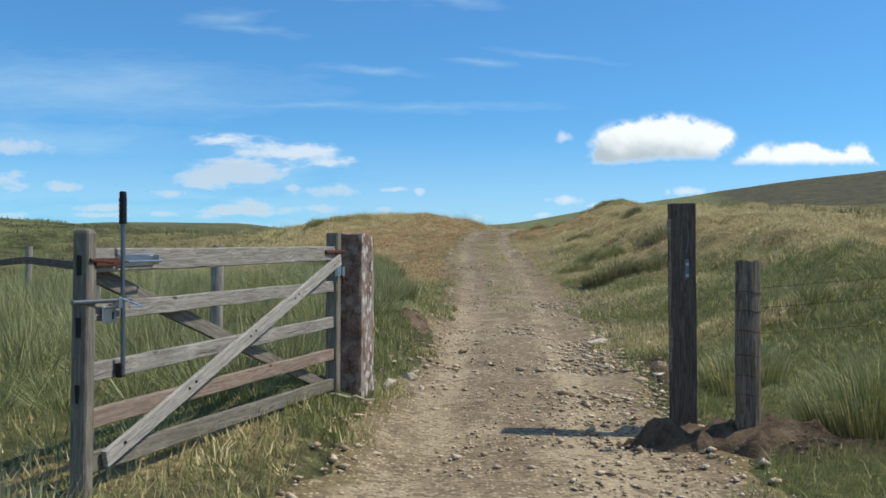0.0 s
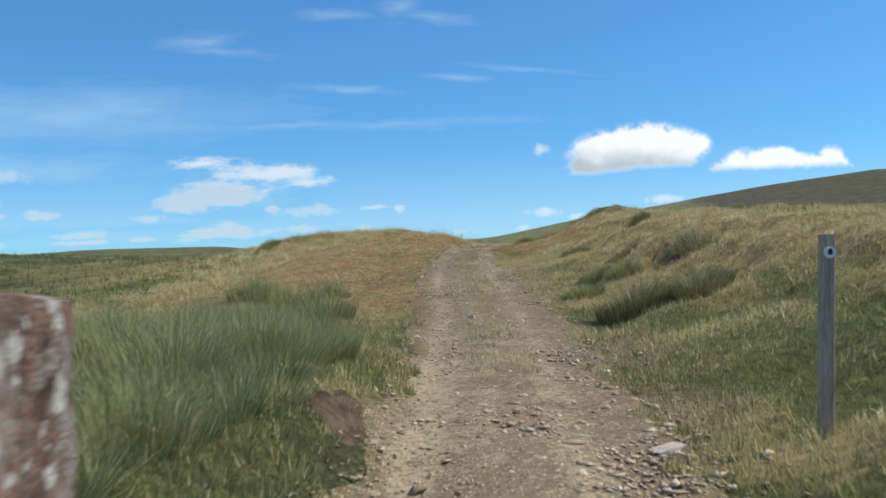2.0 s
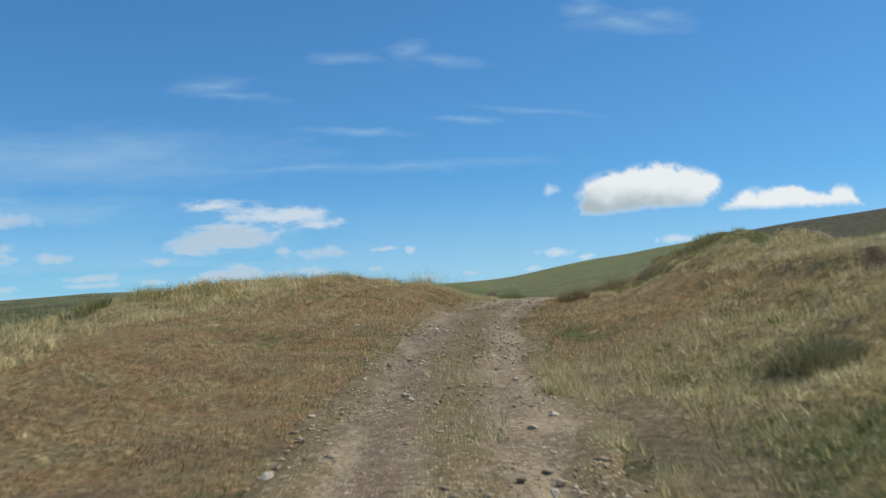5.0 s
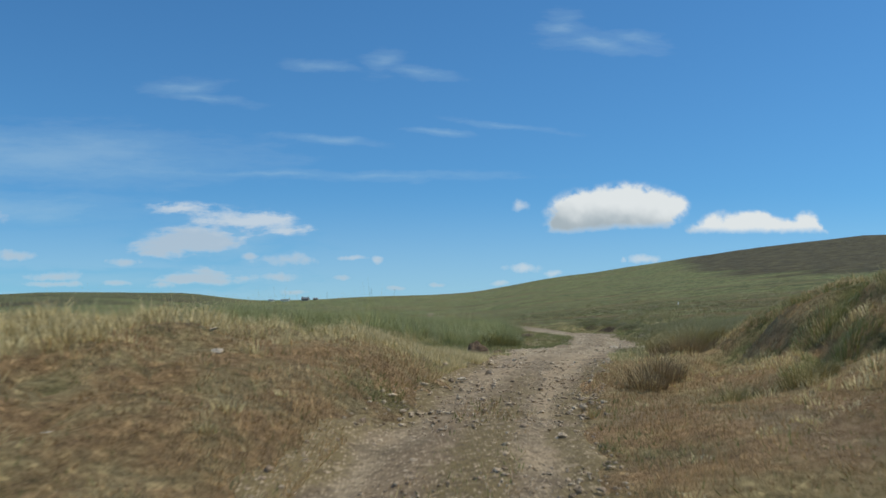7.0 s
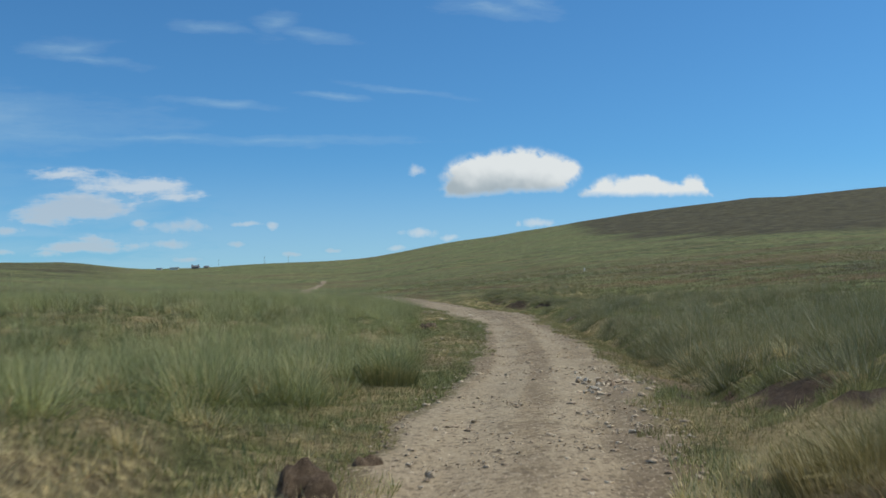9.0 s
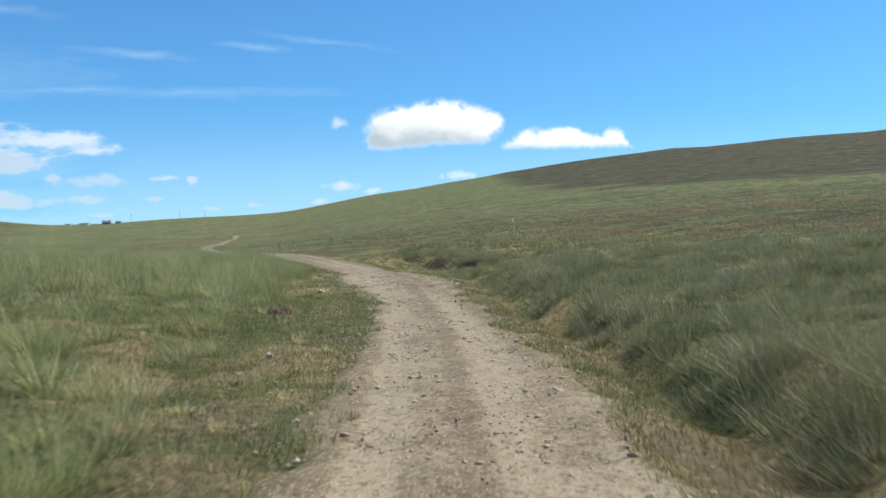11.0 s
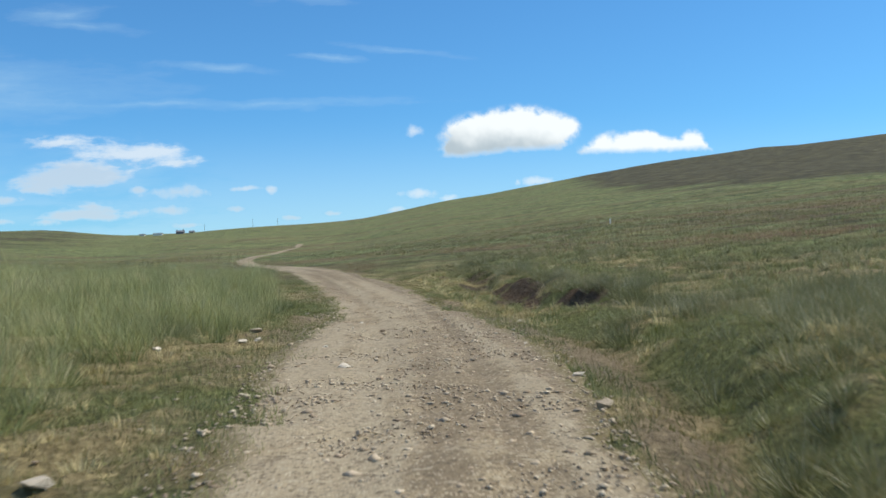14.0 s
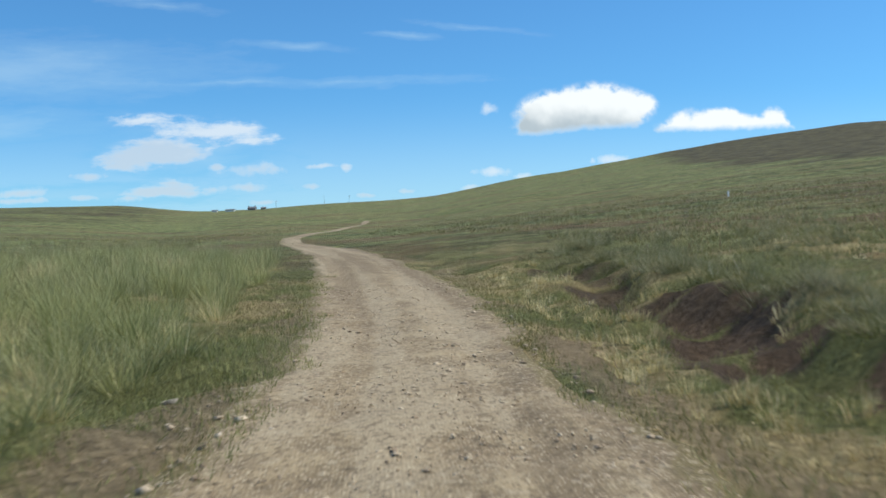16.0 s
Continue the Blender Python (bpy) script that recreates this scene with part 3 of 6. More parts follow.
def stone_material(name, lo, hi, lichen=0.0):
    m, g, b = surface(name, 0.88)
    at = g.node("ShaderNodeTexCoord").outputs["Object"]
    shade = g.node("ShaderNodeObjectInfo").outputs["Random"]
    isle = g.node("ShaderNodeNewGeometry").outputs["Random Per Island"]
    fine, mid = g.noise(at, 30.0, 5.0, 0.7), g.noise(at, 5.0, 4.0)
    c = g.mix(g.math("FRACT", g.math("ADD", shade, isle)), lo, hi)
    c = g.mix(g.math("MULTIPLY", fine, 0.55), c, g.mix(0.5, c, (0.5, 0.45, 0.38)))
    c = g.mix(g.math("MULTIPLY", g.step(mid, 0.5, 0.65), 0.4), c, lo)
    g.put(b.inputs["Base Color"], c)
    relief(g, b, g.math("ADD", fine, mid), 0.01, 0.8)
    return m


TURF, GRIT = turf_material(), gravel_material()
STONE = stone_material("field_stone", (0.27, 0.192, 0.118), (0.70, 0.575, 0.405))
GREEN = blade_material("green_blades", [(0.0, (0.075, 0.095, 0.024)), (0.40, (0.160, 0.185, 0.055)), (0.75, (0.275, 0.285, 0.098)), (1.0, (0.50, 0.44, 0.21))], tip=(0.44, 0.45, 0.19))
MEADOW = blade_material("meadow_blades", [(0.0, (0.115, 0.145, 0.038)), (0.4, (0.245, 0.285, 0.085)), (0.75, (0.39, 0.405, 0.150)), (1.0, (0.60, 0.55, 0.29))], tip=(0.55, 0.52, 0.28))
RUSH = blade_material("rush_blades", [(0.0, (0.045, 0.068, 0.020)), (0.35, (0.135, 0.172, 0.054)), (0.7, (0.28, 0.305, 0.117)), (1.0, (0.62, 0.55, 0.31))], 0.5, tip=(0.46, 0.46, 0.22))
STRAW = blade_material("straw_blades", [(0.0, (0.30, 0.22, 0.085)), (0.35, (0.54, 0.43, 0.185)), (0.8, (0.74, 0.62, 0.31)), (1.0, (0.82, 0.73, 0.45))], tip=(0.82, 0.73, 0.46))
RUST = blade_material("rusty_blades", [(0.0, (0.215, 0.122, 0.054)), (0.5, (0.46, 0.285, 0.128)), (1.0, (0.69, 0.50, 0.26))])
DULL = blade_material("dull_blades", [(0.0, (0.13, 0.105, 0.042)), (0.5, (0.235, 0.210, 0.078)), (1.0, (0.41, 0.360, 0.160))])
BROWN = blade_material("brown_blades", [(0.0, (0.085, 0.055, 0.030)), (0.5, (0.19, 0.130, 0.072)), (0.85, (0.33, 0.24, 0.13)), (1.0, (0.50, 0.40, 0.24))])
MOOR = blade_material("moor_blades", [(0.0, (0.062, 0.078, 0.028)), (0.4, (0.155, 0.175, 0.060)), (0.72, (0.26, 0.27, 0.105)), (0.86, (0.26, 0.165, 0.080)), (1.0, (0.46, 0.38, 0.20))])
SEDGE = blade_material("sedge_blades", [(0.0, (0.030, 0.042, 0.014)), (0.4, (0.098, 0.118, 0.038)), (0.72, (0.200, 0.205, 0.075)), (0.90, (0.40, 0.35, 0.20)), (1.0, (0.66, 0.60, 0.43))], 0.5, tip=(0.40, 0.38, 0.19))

# ---- the ground, one sheet to the horizon ----
gx = spaced(-9.0, 24.0, 0.30, -3200, 3200, 1.09)
gy = spaced(0.0, 132.0, 0.32, -1500, 3600, 1.09)
GX, GY = np.meshgrid(gx, gy)
GZ = land(GX, GY)
under = GX - along(GY, TRACK_X)
GZ = np.where(GY < 420, GZ - 0.10 * (1 - smooth(np.abs(under), along(GY, TRACK_W) - 0.55, along(GY, TRACK_W) - 0.05)), GZ)
ground = sheet("ground", GX, GY, GZ)
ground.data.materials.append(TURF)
channel(ground, "dry", dryness(GX, GY))
channel(ground, "peat", peatiness(GX, GY))
channel(ground, "rust", rustiness(GX, GY))
channel(ground, "soil", soil(GX, GY))
off = GX - along(GY, TRACK_X)
channel(ground, "far", np.maximum(smooth(np.abs(off), 9, 24), smooth(GY, 118, 160)))
channel(ground, "band", russet_band(GX, GY))
el = (GZ - 6) / np.maximum(np.hypot(GX - 5, GY - 60), 60)
away = np.hypot(GX - 5, GY - 60)
moor_top = 0.52 * smooth(away, 230, 460) * smooth(-np.degrees(np.arctan2(GX - 5, GY - 60)), 4, 13)
channel(ground, "heath", moor_top + smooth(np.degrees(np.arctan(el)), 3.6, 5.6) * smooth(np.degrees(np.arctan2(GX - 5, GY - 60)), 11, 21))
rise = np.degrees(np.arctan(el))
channel(ground, "bracken", np.exp(-((rise - 3.0) / 0.65) ** 2) * smooth(np.degrees(np.arctan2(GX - 5, GY - 60)), 4, 14))
tagged(ground, "rough moorland of green and bleached grass rising to heather", "ground", kind="structure")

# ---- the track ----
ty = np.concatenate([np.arange(-14, 60, 0.16), np.arange(60, 130, 0.18), np.arange(130, 420, 1.5)])
tu = np.linspace(-1, 1, 23)
TU, TY = np.meshgrid(tu, ty)
half = along(TY, TRACK_W) + 0.22 * rumple(np.sign(TU) * 50.0, TY, 1.6, 41, 3) + 0.12 + 0.35 * smooth(TY, 84, 96) * (TU < 0)
TX = along(TY, TRACK_X) + TU * half
uu = TX - along(TY, TRACK_X)
ruts = -0.035 * (np.exp(-((uu - 0.72) / 0.26) ** 2) + np.exp(-((uu + 0.72) / 0.26) ** 2))
TZ = land(TX, TY) + 0.02 + ruts + 0.010 * rumple(TX, TY, 0.35, 51) + 0.02 * rumple(TX, TY, 1.1, 52) - 0.10 * smooth(np.abs(TU), 0.86, 1.0)
track = sheet("track", TX, TY, TZ)
track.data.materials.append(GRIT)
middle = np.exp(-((uu - 0.05 + 0.12 * rumple(TX, TY, 2.0, 55)) / 0.42) ** 2) * smooth(TY, 17, 26) * (1 - smooth(TY, 46, 60)) * 0.9 + smooth(np.abs(TU), 0.62 - 0.20 * smooth(TY, 18, 24) * (1 - smooth(TY, 54, 60)), 0.92 - 0.12 * smooth(TY, 18, 24) * (1 - smooth(TY, 54, 60))) * 0.95 + np.exp(-((uu - 0.1) / 0.3) ** 2) * 0.30 * smooth(TY, 80, 90) * (1 - smooth(TY, 92, 98))
channel(track, "grown", np.clip(middle, 0, 1))
channel(track, "grey", (0.45 + 0.55 * smooth(TY, 12, 24)) * (1 - smooth(TY, 54, 62)))
lanes = 0.5 + 0.72 * rumple(uu * 2.6 + 40, TY * 0.07, 1.0, 57, 2) + 0.22 * rumple(TX, TY, 0.9, 58, 2) + 0.16 * (np.exp(-((np.abs(uu) - 0.72) / 0.25) ** 2) - 0.35)
channel(track, "lane", np.clip(lanes, 0, 1))
tagged(track, "rutted farm track of pale grit and broken stone", "track", kind="structure")


def track_z(x, y):
    return float(land(x, y)) + 0.02


# ---- making things ----
def part(name, bm, material, parent=None, label=""):
    me = bpy.data.meshes.new(name)
    bm.to_mesh(me)
    bm.free()
    me.materials.append(material)
    ob = new(name, me)
    ob.parent = parent
    if label:
        ob["label"] = label
    return ob


def root(name, x, y, z=None, turn=0.0):
    ob = new(name)
    ob.empty_display_size = 0.2
    ob.matrix_basis = pose(x, y, float(ground_z(x, y)) if z is None else z, 0, 0, turn)
    return ob


def rod(bm, p, q, r0, r1=None, sides=10):
    """A round bar from p to q."""
    p, q = Vector(p), Vector(q)
    r1 = r0 if r1 is None else r1
    turn = (q - p).to_track_quat("Z", "Y").to_matrix().to_4x4()
    m = Matrix.Translation((p + q) / 2) @ turn
    bmesh.ops.create_cone(bm, cap_ends=True, segments=sides, radius1=r0, radius2=r1, depth=(q - p).length, matrix=m)


def block(bm, size, at=(0, 0, 0), bevel=0.004):
    made = bmesh.ops.create_cube(bm, size=1.0, matrix=Matrix.Translation(at) @ Matrix.Diagonal((*size, 1)))
    if bevel:
        edges = list({e for v in made["verts"] for e in v.link_edges})
        bmesh.ops.bevel(bm, geom=edges, offset=bevel, segments=2, affect="EDGES", profile=0.6)


def timber(name, p, q, wide, thick, material, parent, seed=0, up=(0, 0, 1), label="", warp=0.002, cuts=8, crown=False):
    """A sawn, weathered board from p to q: local x runs along it, local z is its width."""
    p, q = Vector(p), Vector(q)
    length = (q - p).length
    bm = bmesh.new()
    rng = random.Random(seed)
    rows = []
    for i in range(cuts + 1):
        s = i / cuts
        a = wide / 2 * (1 + rng.uniform(-0.02, 0.02))
        b = thick / 2 * (1 + rng.uniform(-0.02, 0.02))
        oz, oy = rng.uniform(-warp, warp), rng.uniform(-warp, warp) * 0.5
        c = min(wide, thick) * 0.10
        ring = [(-b + c, -a), (b - c, -a), (b, -a + c), (b, a - c), (b - c, a), (-b + c, a), (-b, a - c), (-b, -a + c)]
        rows.append([bm.verts.new((s * length - (0.004 if i in (0, cuts) else 0) * rng.random(), y + oy, z + oz)) for y, z in ring])
    if crown:
        for grow, ease in ((0.014, 0.88), (0.024, 0.62)):
            mid = sum((v.co for v in rows[cuts]), Vector()) / 8
            rows.append([bm.verts.new((length + grow, mid.y + (v.co.y - mid.y) * ease, mid.z + (v.co.z - mid.z) * ease)) for v in rows[cuts]])
    for r0, r1 in zip(rows, rows[1:]):
        for k in range(8):
            bm.faces.new((r0[k], r0[(k + 1) % 8], r1[(k + 1) % 8], r1[k]))
    bm.faces.new(rows[0][::-1])
    bm.faces.new(rows[-1])
    bmesh.ops.recalc_face_normals(bm, faces=bm.faces)
    ob = part(name, bm, material, parent, label)
    x = (q - p).normalized()
    y = Vector(up).cross(x).normalized()
    z = x.cross(y)
    m = Matrix((x, y, z)).transposed().to_4x4()
    m.translation = p
    ob.matrix_basis = m
    return ob


def wood_material(name, dark, light, green=0.0):
    m, g, b = surface(name, 0.85)
    at = g.node("ShaderNodeTexCoord").outputs["Object"]
    shade = g.node("ShaderNodeObjectInfo").outputs["Random"]
    at = g.vec("ADD", at, g.combine(g.math("MULTIPLY", shade, 7.0), shade, shade))
    sway = g.math("MULTIPLY", g.noise(g.vec("MULTIPLY", at, (1.0, 3.0, 3.0)), 3.0, 2.0), 0.05)
    at = g.vec("ADD", at, g.combine(0.0, sway, sway))
    grain = g.noise(g.vec("MULTIPLY", at, (1.3, 46.0, 46.0)), 2.2, 8.0, 0.72)
    stain = g.noise(g.vec("MULTIPLY", at, (1.0, 4.0, 4.0)), 3.4, 6.0, 0.7)
    crack = g.step(g.noise(g.vec("MULTIPLY", at, (0.6, 34.0, 34.0)), 2.2, 2.0), 0.66, 0.74)
    c = g.mix(g.step(grain, 0.33, 0.68), dark, light)
    c = g.mix(g.math("MULTIPLY", g.step(stain, 0.56, 0.66), 0.35), c, tuple(min(0.62, 1.5 * v) for v in light))
    c = g.mix(g.math("MULTIPLY", g.step(stain, 0.46, 0.34), 0.75), c, g.mix(0.75, c, dark))
    c = g.mix(g.math("MULTIPLY", crack, 0.45), c, (0.03, 0.025, 0.02))
    knot = g.node("ShaderNodeTexVoronoi")
    g.put(knot.inputs["Vector"], g.vec("MULTIPLY", at, (1.0, 2.2, 2.2)))
    knot.inputs["Scale"].default_value = 2.6
    c = g.mix(g.math("MULTIPLY", g.step(knot.outputs["Distance"], 0.10, 0.04), 0.8), c, (0.05, 0.035, 0.025))
    if green:
        c = g.mix(g.math("MULTIPLY", g.step(g.noise(at, 3.0), 0.5, 0.7), green), c, (0.12, 0.12, 0.05))
    g.put(b.inputs["Base Color"], c)
    relief(g, b, g.math("SUBTRACT", grain, g.math("MULTIPLY", crack, 1.2)), 0.006, 0.9)
    return m


def metal_material(name, colour, rough, metal=1.0, rust=0.0):
    m, g, b = surface(name, rough)
    at = g.node("ShaderNodeTexCoord").outputs["Object"]
    spots = g.noise(at, 40.0, 4.0)
    c = g.mix(g.math("MULTIPLY", spots, 0.5), colour, tuple(v * 0.55 for v in colour))
    if rust:
        c = g.mix(g.math("MULTIPLY", g.step(g.noise(at, 16.0), 0.42, 0.6), rust), c, (0.115, 0.050, 0.030))
    g.put(b.inputs["Base Color"], c)
    b.inputs["Metallic"].default_value = metal
    relief(g, b, spots, 0.002, 0.6)
    return m


def sandstone_material():
    m, g, b = surface("red_sandstone", 0.92)
    at = g.node("ShaderNodeTexCoord").outputs["Object"]
    fine, mid = g.noise(at, 34.0, 6.0, 0.72), g.noise(at, 6.0, 5.0, 0.65)
    pits = g.noise(g.vec("MULTIPLY", at, (1.0, 1.0, 0.7)), 13.0, 5.0, 0.7)
    c = g.mix(g.step(mid, 0.3, 0.7), (0.105, 0.058, 0.042), (0.340, 0.205, 0.145))
    c = g.mix(g.math("MULTIPLY", g.step(fine, 0.45, 0.70), 0.4), c, (0.42, 0.36, 0.30))
    c = g.mix(g.math("MULTIPLY", g.step(pits, 0.50, 0.38), 0.5), c, (0.045, 0.031, 0.026))
    # grey crust mostly on +x faces: the sunlit side painted paler
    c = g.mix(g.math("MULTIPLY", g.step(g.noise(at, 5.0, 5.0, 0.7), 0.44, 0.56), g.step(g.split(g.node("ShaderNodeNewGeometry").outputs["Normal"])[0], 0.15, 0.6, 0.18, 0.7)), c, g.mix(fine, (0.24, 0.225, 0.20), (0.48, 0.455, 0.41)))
    cells = g.node("ShaderNodeTexVoronoi")
    g.put(cells.inputs["Vector"], g.vec("ADD", g.vec("MULTIPLY", at, (1.0, 1.0, 0.85)), g.combine(g.math("MULTIPLY", mid, 0.25), 0.0, g.math("MULTIPLY", fine, 0.06))))
    cells.inputs["Scale"].default_value = 11.0
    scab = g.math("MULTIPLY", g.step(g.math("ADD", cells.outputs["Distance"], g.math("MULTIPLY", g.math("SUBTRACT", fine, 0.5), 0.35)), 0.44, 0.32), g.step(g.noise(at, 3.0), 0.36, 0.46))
    # lichen too is weighted to the sunlit faces, adding to their painted paleness
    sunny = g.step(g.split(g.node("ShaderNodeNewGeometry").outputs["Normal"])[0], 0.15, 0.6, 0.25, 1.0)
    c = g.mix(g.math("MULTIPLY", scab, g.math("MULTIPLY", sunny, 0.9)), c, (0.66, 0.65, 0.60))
    g.put(b.inputs["Base Color"], c)
    relief(g, b, g.math("ADD", g.math("MULTIPLY", pits, 1.6), g.math("ADD", mid, fine)), 0.022, 1.0)
    return m


PALE_WOOD = wood_material("silvered_wood", (0.155, 0.143, 0.124), (0.375, 0.352, 0.312))
BLEACHED_WOOD = wood_material("bleached_wood", (0.215, 0.200, 0.177), (0.48, 0.455, 0.41))
GREY_WOOD = wood_material("grey_wood", (0.105, 0.093, 0.075), (0.265, 0.240, 0.198), 0.2)
WARM_WOOD = wood_material("warm_wood", (0.165, 0.120, 0.092), (0.335, 0.26, 0.205))
DARK_WOOD = wood_material("creosoted_wood", (0.058, 0.046, 0.038), (0.165, 0.130, 0.105))
POST_WOOD = wood_material("split_post_wood", (0.055, 0.045, 0.036), (0.245, 0.205, 0.160), 0.25)
BROWN_WOOD = wood_material("brown_post_wood", (0.22, 0.165, 0.125), (0.50, 0.40, 0.32))
ZINC = metal_material("galvanised_steel", (0.50, 0.53, 0.56), 0.42, 1.0)
DARK_STEEL = metal_material("grey_steel", (0.20, 0.23, 0.25), 0.5, 0.9)
RUSTED = metal_material("rusty_iron", (0.10, 0.048, 0.034), 0.85, 0.3, 0.8)
RUBBER = metal_material("black_rubber", (0.02, 0.02, 0.022), 0.6, 0.0)
WHITE = metal_material("white_plastic", (0.75, 0.76, 0.77), 0.5, 0.0)
BLACK = metal_material("black_paint", (0.02, 0.02, 0.02), 0.6, 0.0)
TWINE = metal_material("pale_twine", (0.74, 0.68, 0.54), 0.9, 0.0)
SANDSTONE = sandstone_material()


# ---- the gate, swung open beside the track ----
def make_gate():
    gate = root("field_gate", -0.90, 8.12)
    base = gate.matrix_basis.translation.copy()
    hinge, free = Vector((-0.90, 8.12)), Vector((-1.68, 4.63))
    way = (free - hinge).normalized()
    out = Vector((-way.y, way.x))
    if out.x < 0:
        out = -out

    def at(s, z, o=0.0):
        p = hinge + way * s + out * o
        return Vector((p.x, p.y, z)) - base

    full = (free - hinge).length
    face = Vector((out.x, out.y, 0))
    timber("hinge_stile", at(0, 0.66), at(0, 1.98), 0.10, 0.09, GREY_WOOD, gate, 1, face)
    timber("free_stile", at(full, 0.50), at(full, 1.77), 0.082, 0.075, GREY_WOOD, gate, 2, face, crown=True)
    rails = ((1.81, 1.645, 0.115, PALE_WOOD), (1.54, 1.40, 0.088, PALE_WOOD), (1.25, 1.115, 0.088, PALE_WOOD), (0.99, 0.90, 0.088, WARM_WOOD), (0.745, 0.69, 0.095, GREY_WOOD))
    for i, (za, zb, wide, mat) in enumerate(rails):
        timber("top_rail" if i == 0 else "rail", at(0.03, za), at(full - 0.03, zb), wide, 0.042 if i else 0.06, mat, gate, 10 + i, warp=0.003)
    timber("front_brace", at(0.0, 1.76, 0.052), at(full - 0.12, 0.70, 0.046), 0.085, 0.026, BLEACHED_WOOD, gate, 20, label="silvered diagonal brace with bolt heads")
    timber("rear_brace", at(full - 0.10, 1.60, -0.05), at(0.06, 0.73, -0.046), 0.085, 0.026, GREY_WOOD, gate, 21)

    def fitting(name, material, draw, label=""):
        bm = bmesh.new()
        draw(bm)
        return part(name, bm, material, gate, label)

    # bolt heads on the front brace where it crosses the rails
    for s, z in ((0.05, 1.745), (0.16, 1.71), (0.95, 1.48), (1.02, 1.45), (1.72, 1.245), (1.80, 1.215), (2.55, 0.99), (2.63, 0.96), (3.30, 0.76)):
        fitting("bolt", BLACK, lambda bm: rod(bm, at(s, z, 0.060), at(s, z, 0.0685), 0.009, 0.006, 8))
    # hinge straps and crook
    fitting("hinge_strap", RUSTED, lambda bm: rod(bm, at(0.30, 1.81, 0.036), at(-0.10, 1.83, 0.052), 0.016, 0.016, 6), "rusty iron hinge strap")
    fitting("hinge_pin", RUSTED, lambda bm: (rod(bm, at(-0.02, 1.625, 0.06), at(-0.16, 1.625, 0.03), 0.012), rod(bm, at(-0.10, 1.56, 0.05), at(-0.10, 1.69, 0.05), 0.011)))

    for s, r in ((0.045, 0.024), (-0.075, 0.018)):
        fitting("hinge_band", ZINC, lambda bm: rod(bm, at(s, 1.625, 0.055), at(s, 1.705, 0.055), r, r, 4), "bright galvanised band")

    # spring latch: upright lever with a rubber grip
    lever = fitting("latch_lever", DARK_STEEL, lambda bm: (rod(bm, at(full - 0.245, 1.09, 0.062), at(full - 0.225, 1.86, 0.062), 0.0115, 0.0115, 12)), "upright steel latch lever")
    bm = bmesh.new()
    p, q = at(full - 0.226, 1.83, 0.062), at(full - 0.222, 1.99, 0.062)
    for i in range(6):
        rod(bm, p.lerp(q, i / 6), p.lerp(q, (i + 0.86) / 6), 0.0185 - 0.001 * (i == 5), 0.0195 - 0.003 * (i == 5), 12)
    rod(bm, p, q, 0.016, 0.014, 12)
    part("grip", bm, RUBBER, lever, "black ribbed rubber grip")

    turn = math.degrees(math.atan2(way.y, way.x))

    def block_at(bm, c, size):
        m = Matrix.Translation(c) @ pose(0, 0, 0, 0, 2.6, turn)
        made = bmesh.ops.create_cube(bm, size=1.0, matrix=m @ Matrix.Diagonal((*size, 1)))
        bmesh.ops.bevel(bm, geom=list({e for v in made["verts"] for e in v.link_edges}), offset=0.003, segments=1, affect="EDGES")

    def plate(bm):
        block_at(bm, at(full - 0.40, 1.660, 0.036), (0.36, 0.006, 0.062))
        for s in (0.225, 0.575):
            block_at(bm, at(full - s, 1.652 + 0.046 * (s - 0.225), 0.052), (0.006, 0.036, 0.052))

    fitting("latch_plate", ZINC, plate, "bright galvanised latch plate")
    fitting("latch_rod", ZINC, lambda bm: (rod(bm, at(full - 0.24, 1.646, 0.084), at(full - 0.57, 1.661, 0.084), 0.005, 0.006, 8), rod(bm, at(full - 0.24, 1.646, 0.084), at(full - 0.24, 1.648, 0.05), 0.006, 0.006, 8), rod(bm, at(full - 0.57, 1.661, 0.084), at(full - 0.57, 1.652, 0.05), 0.006, 0.006, 8)), "bent galvanised retaining rod")
    fitting("catch", RUSTED, lambda bm: (block_at(bm, at(full - 0.11, 1.640, 0.050), (0.19, 0.010, 0.040)), rod(bm, at(full - 0.16, 1.64, 0.05), at(full + 0.03, 1.645, 0.048), 0.010, 0.008, 8)), "rusty catch bar")
    fitting("bolt_bar", DARK_STEEL, lambda bm: rod(bm, at(full + 0.15, 1.448, 0.035), at(full - 0.29, 1.460, 0.072), 0.0105, 0.0105, 10), "round sliding steel bolt")

    def guide(bm):
        block_at(bm, at(full - 0.15, 1.425, 0.052), (0.13, 0.006, 0.012))
        block_at(bm, at(full - 0.195, 1.445, 0.060), (0.03, 0.034, 0.055))
        block_at(bm, at(full - 0.14, 1.385, 0.046), (0.12, 0.006, 0.070))
    fitting("bolt_guide", ZINC, guide, "galvanised bolt guide")
    fitting("keyhole", BLACK, lambda bm: block_at(bm, at(full - 0.17, 1.385, 0.051), (0.016, 0.004, 0.038)))
    fitting("wire_loop", ZINC, lambda bm: (rod(bm, at(full - 0.21, 1.465, 0.07), at(full - 0.34, 1.428, 0.105), 0.005, 0.005, 7), rod(bm, at(full - 0.34, 1.428, 0.105), at(full - 0.24, 1.425, 0.095), 0.005, 0.005, 7)))
    fitting("lever_foot", BLACK, lambda bm: block_at(bm, at(full - 0.245, 1.115, 0.048), (0.040, 0.034, 0.070)))
    for z in (1.62, 1.33, 1.02):
        fitting("mortise", BLACK, lambda bm: block_at(bm, at(full + 0.0385, z, -0.004), (0.004, 0.026, 0.095)))
